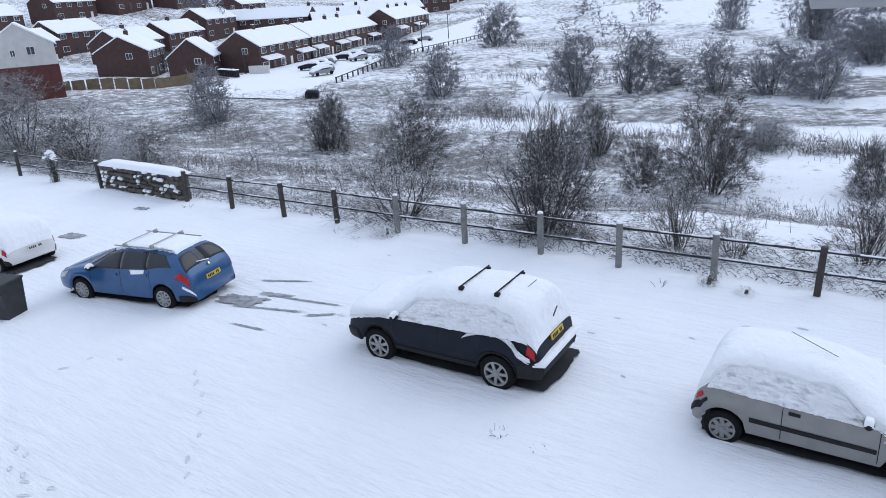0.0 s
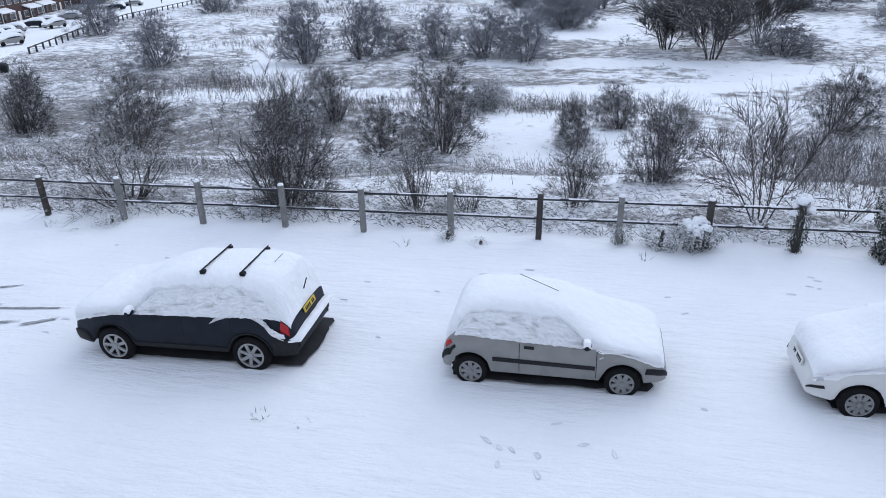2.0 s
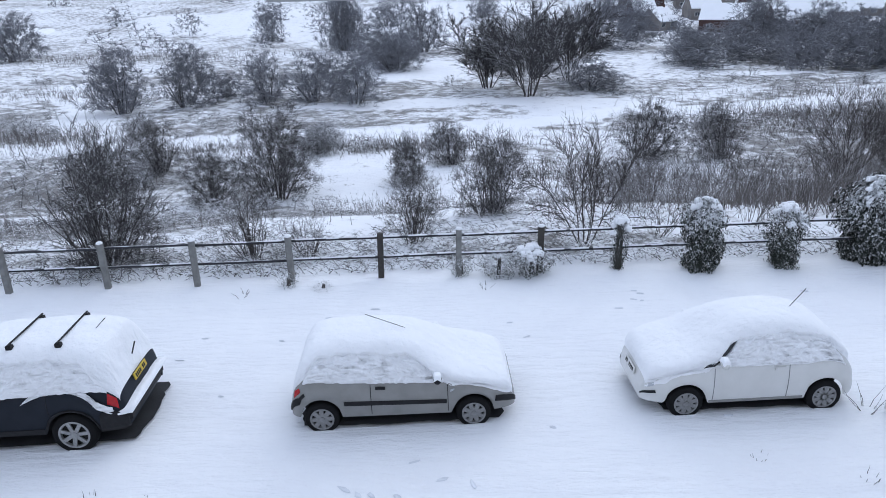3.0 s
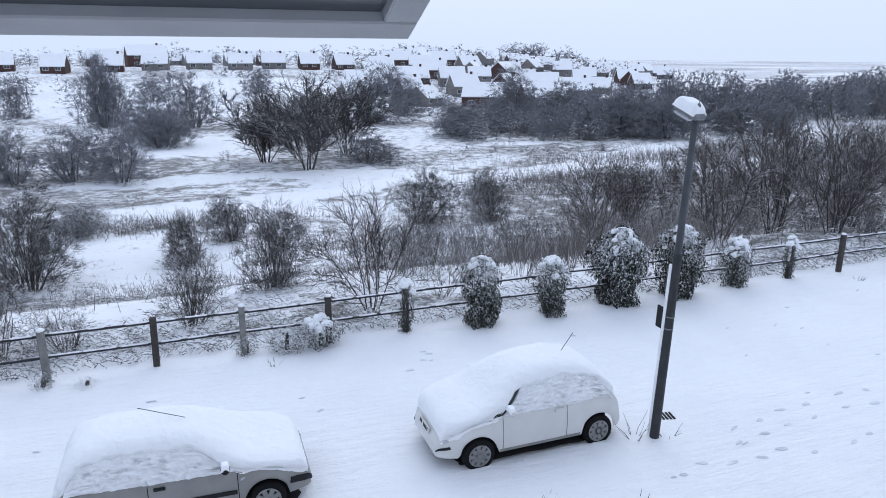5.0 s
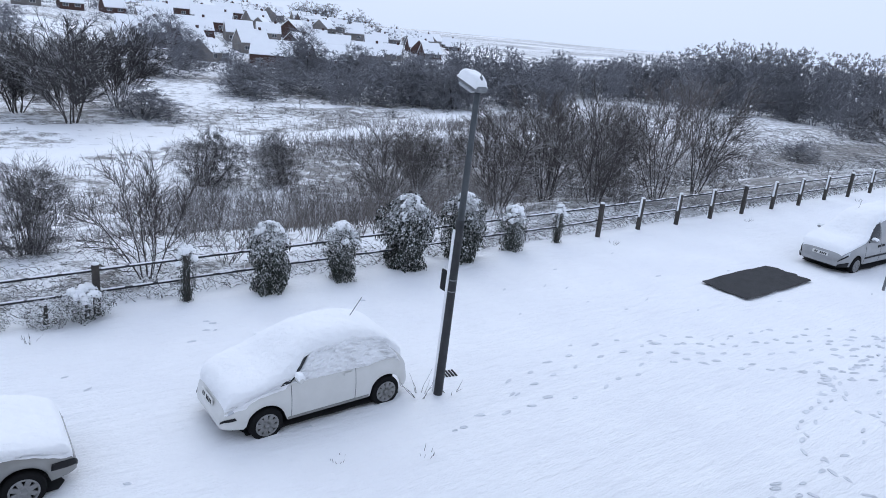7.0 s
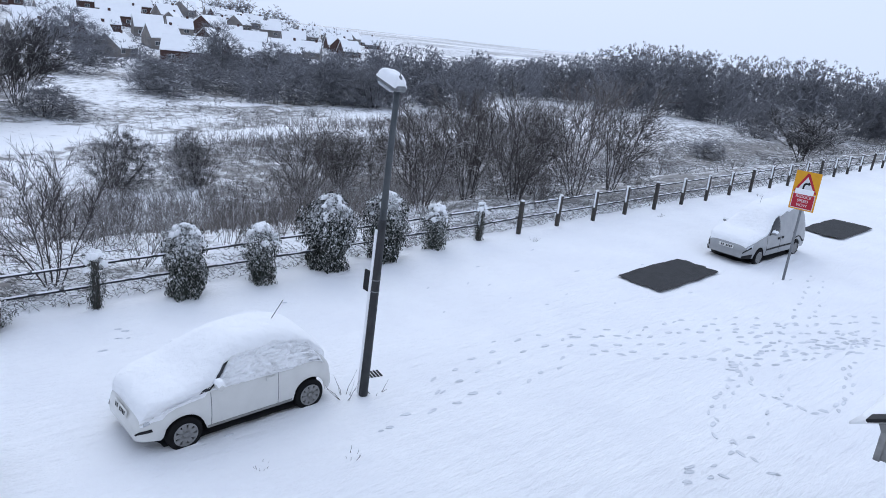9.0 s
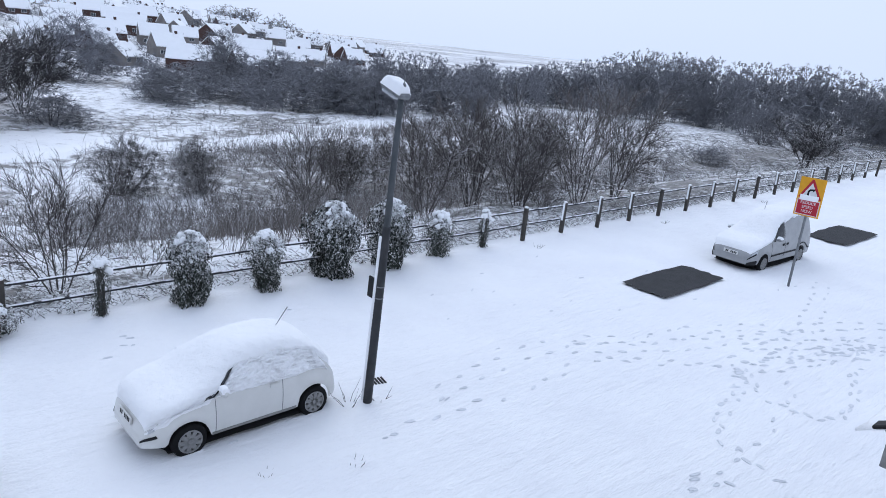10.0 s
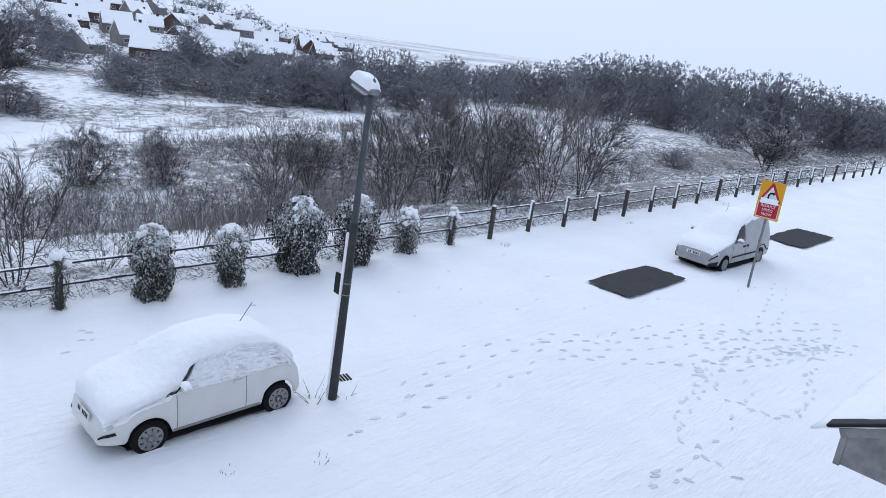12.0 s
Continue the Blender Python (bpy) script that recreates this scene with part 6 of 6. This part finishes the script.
def curve(pts, n=8):
    out = []
    for i in range(len(pts) - 1):
        p0, p1, p2, p3 = pts[max(0, i - 1)], pts[i], pts[i + 1], pts[min(len(pts) - 1, i + 2)]
        for k in range(n):
            t = k / n
            out.append(tuple(0.5 * (2 * b + (c - a) * t + (2 * a - 5 * b + 4 * c - d) * t * t + (3 * b - a - 3 * c + d) * t ** 3) for a, b, c, d in zip(p0, p1, p2, p3)))
    return out + [pts[-1]]


ribbon("path_1", curve(WAYS[0]), 4.2, "snow-covered path winding across the valley floor")
ribbon("path_2", curve(WAYS[1]), 3.2, "snow-covered track beside the reeds")
ribbon("path_3", curve(WAYS[2]), 3.6, "snow-covered path between the shrubs")


def build_estate_cars():
    paints = (SILVER, CREAM, BLACK, BLUE, SILVER, NAVY, CREAM, SILVER, SILVER, CREAM, NAVY, SILVER)
    spots = [(-83.6, 89.2, 75), (-87.2, 93.6, 75), (-92.4, 95.6, 20), (-94.0, 99.6, 20), (-95.6, 103.6, 20), (-98.0, 111.2, 15), (-98.8, 115.2, 15), (-93.2, 110.4, 80), (-101.2, 124.8, 15), (-102.0, 129.6, 15), (-104.8, 144.0, 15), (-106.8, 153.6, 15)]
    s = Shape(*TOPS["clio"], 0.82, 0.27, (-1.235, 1.235), 0.335)
    body, snow = body_mesh(s, 30), snow_blanket(s, lambda x: 1.25, -1.88, 1.70, 0.16, 0.05, 5, 30, 12)
    glass = sheet("side_glass", s, quad((-0.75, 1.03), (1.2, 1.03), (0.95, 1.5), (-0.3, 1.5)), 8, 3, 0.01, (1,)), sheet("side_glass", s, quad((-0.75, 1.03), (1.2, 1.03), (0.95, 1.5), (-0.3, 1.5)), 8, 3, 0.01, (-1,))
    tyre = lathe("wheel", [(0.28, -0.1), (0.28, 0.1)], 12, True, "Y")
    for k, ((x, y, yaw), paint) in enumerate(zip(spots, paints)):
        m = pose(x, y, land(x, y) + 0.28, 0, 0, yaw) @ Matrix.Diagonal((1.12, 1.05, 1.05, 1))
        c = thing("parked_car", m, "snow-covered car parked in the brick estate", "car", "cars parked in the estate")
        b = put("body", body if k == 0 else body.copy(), None, None, c)
        b.data.materials.clear()
        b.data.materials.append(paint)
        put("snow_cover", snow, SNOW, None, c)
        for g in glass:
            put("side_glass", g, GLASS, None, c)
        for wx in (-1.235, 1.235):
            for wy in (-0.7, 0.7):
                put("wheel", tyre, RUBBER, pose(wx, wy, 0.28), c)


build_estate_cars()


def build_town():
    rng = random.Random(21)
    kinds = []
    for length, depth, eave, rise, mat in ((9.5, 8, 2.7, 3.4, TAN), (10, 9, 3.6, 3.8, TAN), (14, 9, 3.6, 3.8, BRICK), (8, 8, 2.6, 3.8, BRICK), (16, 9, 5.2, 3.8, BRICK)):
        kinds.append((shell(length, depth, eave, rise, -4), roof_mesh(length, depth, eave, rise, 0.5, 0.3), length, depth, eave, rise, mat))

    def town_house(x, y, yaw, kind, label="house in the hillside town with a snowy roof"):
        wall, roof, length, depth, eave, rise, mat = kinds[kind]
        ob = thing("town_house", pose(x, y, land(x, y), 0, 0, yaw), label, "house", "houses across the valley")
        put("wall", wall, mat, None, ob)
        put("roof", roof, SNOW, None, ob, "snow-covered roof")
        if rng.random() < 0.5:
            put("chimney", box("chimney", length * 0.3 - 0.4, length * 0.3 + 0.4, -0.35, 0.35, eave + rise - 1, eave + rise + 0.95), BRICK, None, ob)
        for q in (-0.28, 0.22):
            window(ob, q * length, -depth / 2 - 0.05, 1.5, 1.9, 1.3, 0)
            if eave > 4:
                window(ob, q * length, -depth / 2 - 0.05, eave - 1.0, 1.7, 1.15, 0)

    for x, y, kind in ((-46, 290, 3), (-28, 297, 3), (-13, 303, 0), (3, 308, 0), (19, 306, 0), (33, 310, 0), (47, 307, 3), (62, 309, 3), (77, 302, 3), (-64, 296, 3), (-82, 300, 0)):
        town_house(x, y, rng.uniform(-8, 8), kind, "low bungalow with a snowy hipped roof across the fields")
    town_house(-18, 335, 12, 4, "large brick house behind the bungalows")
    # streets that follow the hillside, roof above roof
    for row in range(11):
        r, az = 222 + 25 * row, 12.5 + 0.6 * row
        while az < 36.5 - (2.2 if row < 3 else 0) * (3 - row):
            a, q = az + rng.uniform(-0.25, 0.25), r + rng.uniform(-6, 6) + 0.9 * (az - 12)
            if rng.random() < 0.88:
                town_house(q * math.sin(radians(a)), q * math.cos(radians(a)), -a + rng.choice((0, 0, 25, 65)) + rng.uniform(-10, 10), rng.choice((0, 1, 1, 2, 3)))
            az += math.degrees(rng.uniform(14, 21) / r)
    for _ in range(26):
        az, r = rng.uniform(-30, 8), rng.uniform(345, 430)
        x, y = r * math.sin(radians(az)), r * math.cos(radians(az))
        town_house(x, y, rng.uniform(-15, 15), rng.randrange(4))


build_town()


# ---- footprints and tyre marks in the snow ----
def build_marks():
    rng = random.Random(4)
    v, f = [], []

    def print_at(x, y, yaw, l=0.26, w=0.11):
        c, s = math.cos(yaw), math.sin(yaw)
        n, base = 8, len(v)
        for q, z in ((1.25, -0.01), (1.0, 0.016), (0.75, 0.006), (0.05, 0.004)):
            for i in range(n):
                a = 2 * math.pi * i / n
                jit = rng.uniform(0.75, 1.25)
                px, py = l / 2 * q * math.cos(a) * jit, w / 2 * q * math.sin(a) * (1 + 0.2 * math.cos(a)) * jit
                X, Y = x + px * c - py * s, y + px * s + py * c
                v.append((X, Y, surface(X, Y) + z + 0.006))
        for k in range(3):
            for i in range(n):
                j = (i + 1) % n
                f.append((base + k * n + i, base + k * n + j, base + (k + 1) * n + j, base + (k + 1) * n + i))

    def trail(points, stride=0.62, spread=0.16):
        for (ax, ay), (bx, by) in zip(points, points[1:]):
            d = math.hypot(bx - ax, by - ay)
            yaw = math.atan2(by - ay, bx - ax)
            for i in range(max(1, int(d / stride))):
                s = (i + 0.5) * stride / d
                o = spread * (1 if i % 2 else -1) + rng.uniform(-0.06, 0.06)
                print_at(ax + (bx - ax) * s - math.sin(yaw) * o, ay + (by - ay) * s + math.cos(yaw) * o, yaw + rng.uniform(-0.4, 0.4), rng.uniform(0.12, 0.22), rng.uniform(0.05, 0.08))

    for way, stride, spread in (
            ([(-8.7, 4.8), (-9.0, 5.1), (-9.4, 5.6), (-10.0, 6.1), (-10.4, 6.6), (-10.9, 6.8), (-11.7, 7.6)], 0.42, 0.08),
            ([(-10.3, 3.7), (-11.2, 3.5), (-12.2, 4.3)], 0.3, 0.12), ([(-14.4, 5.9), (-13.7, 6.9), (-13.1, 7.1)], 0.5, 0.1),
            ([(-1.3, 8.4), (-1.0, 7.9), (-0.9, 7.5)], 0.22, 0.07), ([(-0.9, 8.3), (-0.5, 7.8), (-0.4, 7.5)], 0.3, 0.08), ([(-0.1, 8.4), (0.6, 8.5), (1.0, 7.8)], 0.45, 0.1),
            ([(7.0, 8.5), (8.6, 8.4), (10.5, 8.2), (11.5, 8.2), (12.5, 8.4)], 0.5, 0.08), ([(12.9, 8.4), (14.1, 7.5), (15.5, 6.4)], 0.34, 0.1),
            ([(8.6, 9.0), (11.5, 9.4), (13.4, 9.3), (15.0, 8.3), (17.3, 7.8), (19.6, 6.6), (22.5, 5.0)], 0.33, 0.22),
            ([(12.8, 9.0), (15.5, 7.7), (18.5, 6.5), (21.5, 5.0)], 0.3, 0.25), ([(17.0, 6.9), (18.8, 5.8), (20.6, 4.6)], 0.22, 0.3),
            ([(15.8, 6.0), (14.8, 5.7), (13.7, 5.4), (13.0, 5.3), (12.3, 4.8), (12.0, 4.3), (11.9, 3.7), (12.0, 3.4)], 0.22, 0.08),
            ([(15.4, 5.8), (14.7, 5.1), (14.7, 4.6), (14.7, 4.1), (15.2, 3.7), (16.4, 3.9), (18.1, 4.5)], 0.25, 0.06),
            ([(10.1, 4.4), (11.6, 4.4), (12.5, 4.4), (13.3, 4.4), (14.4, 4.5), (16.0, 5.0)], 0.42, 0.08), ([(10.2, 4.4), (11.1, 4.2), (11.2, 3.8)], 0.25, 0.08),
            ([(24.9, 7.8), (22.3, 6.9), (19.2, 6.2), (16.6, 6.3)], 0.35, 0.2)):
        trail(way, stride, spread)
    for _ in range(90):
        s = rng.random()
        print_at(15.6 + 4.8 * s + rng.gauss(0, 0.5), 6.3 - 1.9 * s + rng.gauss(0, 0.35), rng.uniform(-1.0, 0.2), rng.uniform(0.10, 0.24), rng.uniform(0.04, 0.08))
    for _ in range(60):
        print_at(rng.uniform(-12, 24), rng.uniform(8.0, 14.6), rng.uniform(-0.5, 0.5), rng.uniform(0.09, 0.18), rng.uniform(0.02, 0.04))
    put("footprints", mesh("footprints", v, f, True), TRODDEN, None, None, "trails of footprints trodden into the fresh snow", "footprints", "", "stuff")
    # churned wheel marks and slush by the blue estate car
    for x, y, lx, ly, yaw, seed in ((-12.4, 10.1, 1.9, 0.09, 14, 31), (-12.0, 9.2, 0.9, 0.07, 5, 32), (-11.6, 10.9, 1.6, 0.07, 8, 33), (-13.2, 11.6, 1.4, 0.07, 20, 34), (-10.9, 10.4, 0.7, 0.10, 30, 35), (-12.8, 10.8, 0.9, 0.2, 10, 36), (-23.2, 11.45, 0.9, 0.5, 5, 37), (-23.8, 14.55, 0.7, 0.28, 5, 38), (-13.4, 10.2, 1.3, 0.5, 12, 39)):
        bare_patch(x, y, lx, ly, yaw, "patch of grey churned slush in the snow", seed, SLUSH, -0.03, 0.4)


build_marks()



def weeds(x, y, n, h, seed, label):
    t = Twigs(seed)
    for _ in range(n):
        a = t.rng.uniform(0, 6.28)
        t.shoot(Vector((0.1 * math.cos(a), 0.1 * math.sin(a), -0.03)), Vector((math.cos(a) * 0.6, math.sin(a) * 0.6, 1)).normalized(), h * t.rng.uniform(0.5, 1.2), 0.007, 3, 0.3)
    put("weed_tuft", mesh("weed_tuft", t.v, t.f), BARK, pose(x, y, surface(x, y)), None, label, "weeds", "weeds in the snow")


weeds(7.15, 9.62, 9, 0.5, 1, "dry weed stalks at the foot of the lamp")
weeds(7.75, 9.45, 5, 0.3, 2, "dry weed stalks at the foot of the lamp")
weeds(-4.95, 8.27, 14, 0.14, 3, "small grass tuft sticking out of the snow")
weeds(-4.2, 8.2, 8, 0.1, 4, "small grass tuft sticking out of the snow")
weeds(4.9, 8.6, 7, 0.16, 5, "thin grass blades sticking out of the snow")
weeds(6.2, 8.0, 7, 0.16, 6, "thin grass blades sticking out of the snow")
for k in range(0, 16, 2):
    weeds(-22 + 4.1 * k + 1.3 * math.sin(5 * k), 15.25 + 0.3 * math.sin(3 * k), 10, 0.2, 10 + k, "dead weeds along the fence foot")
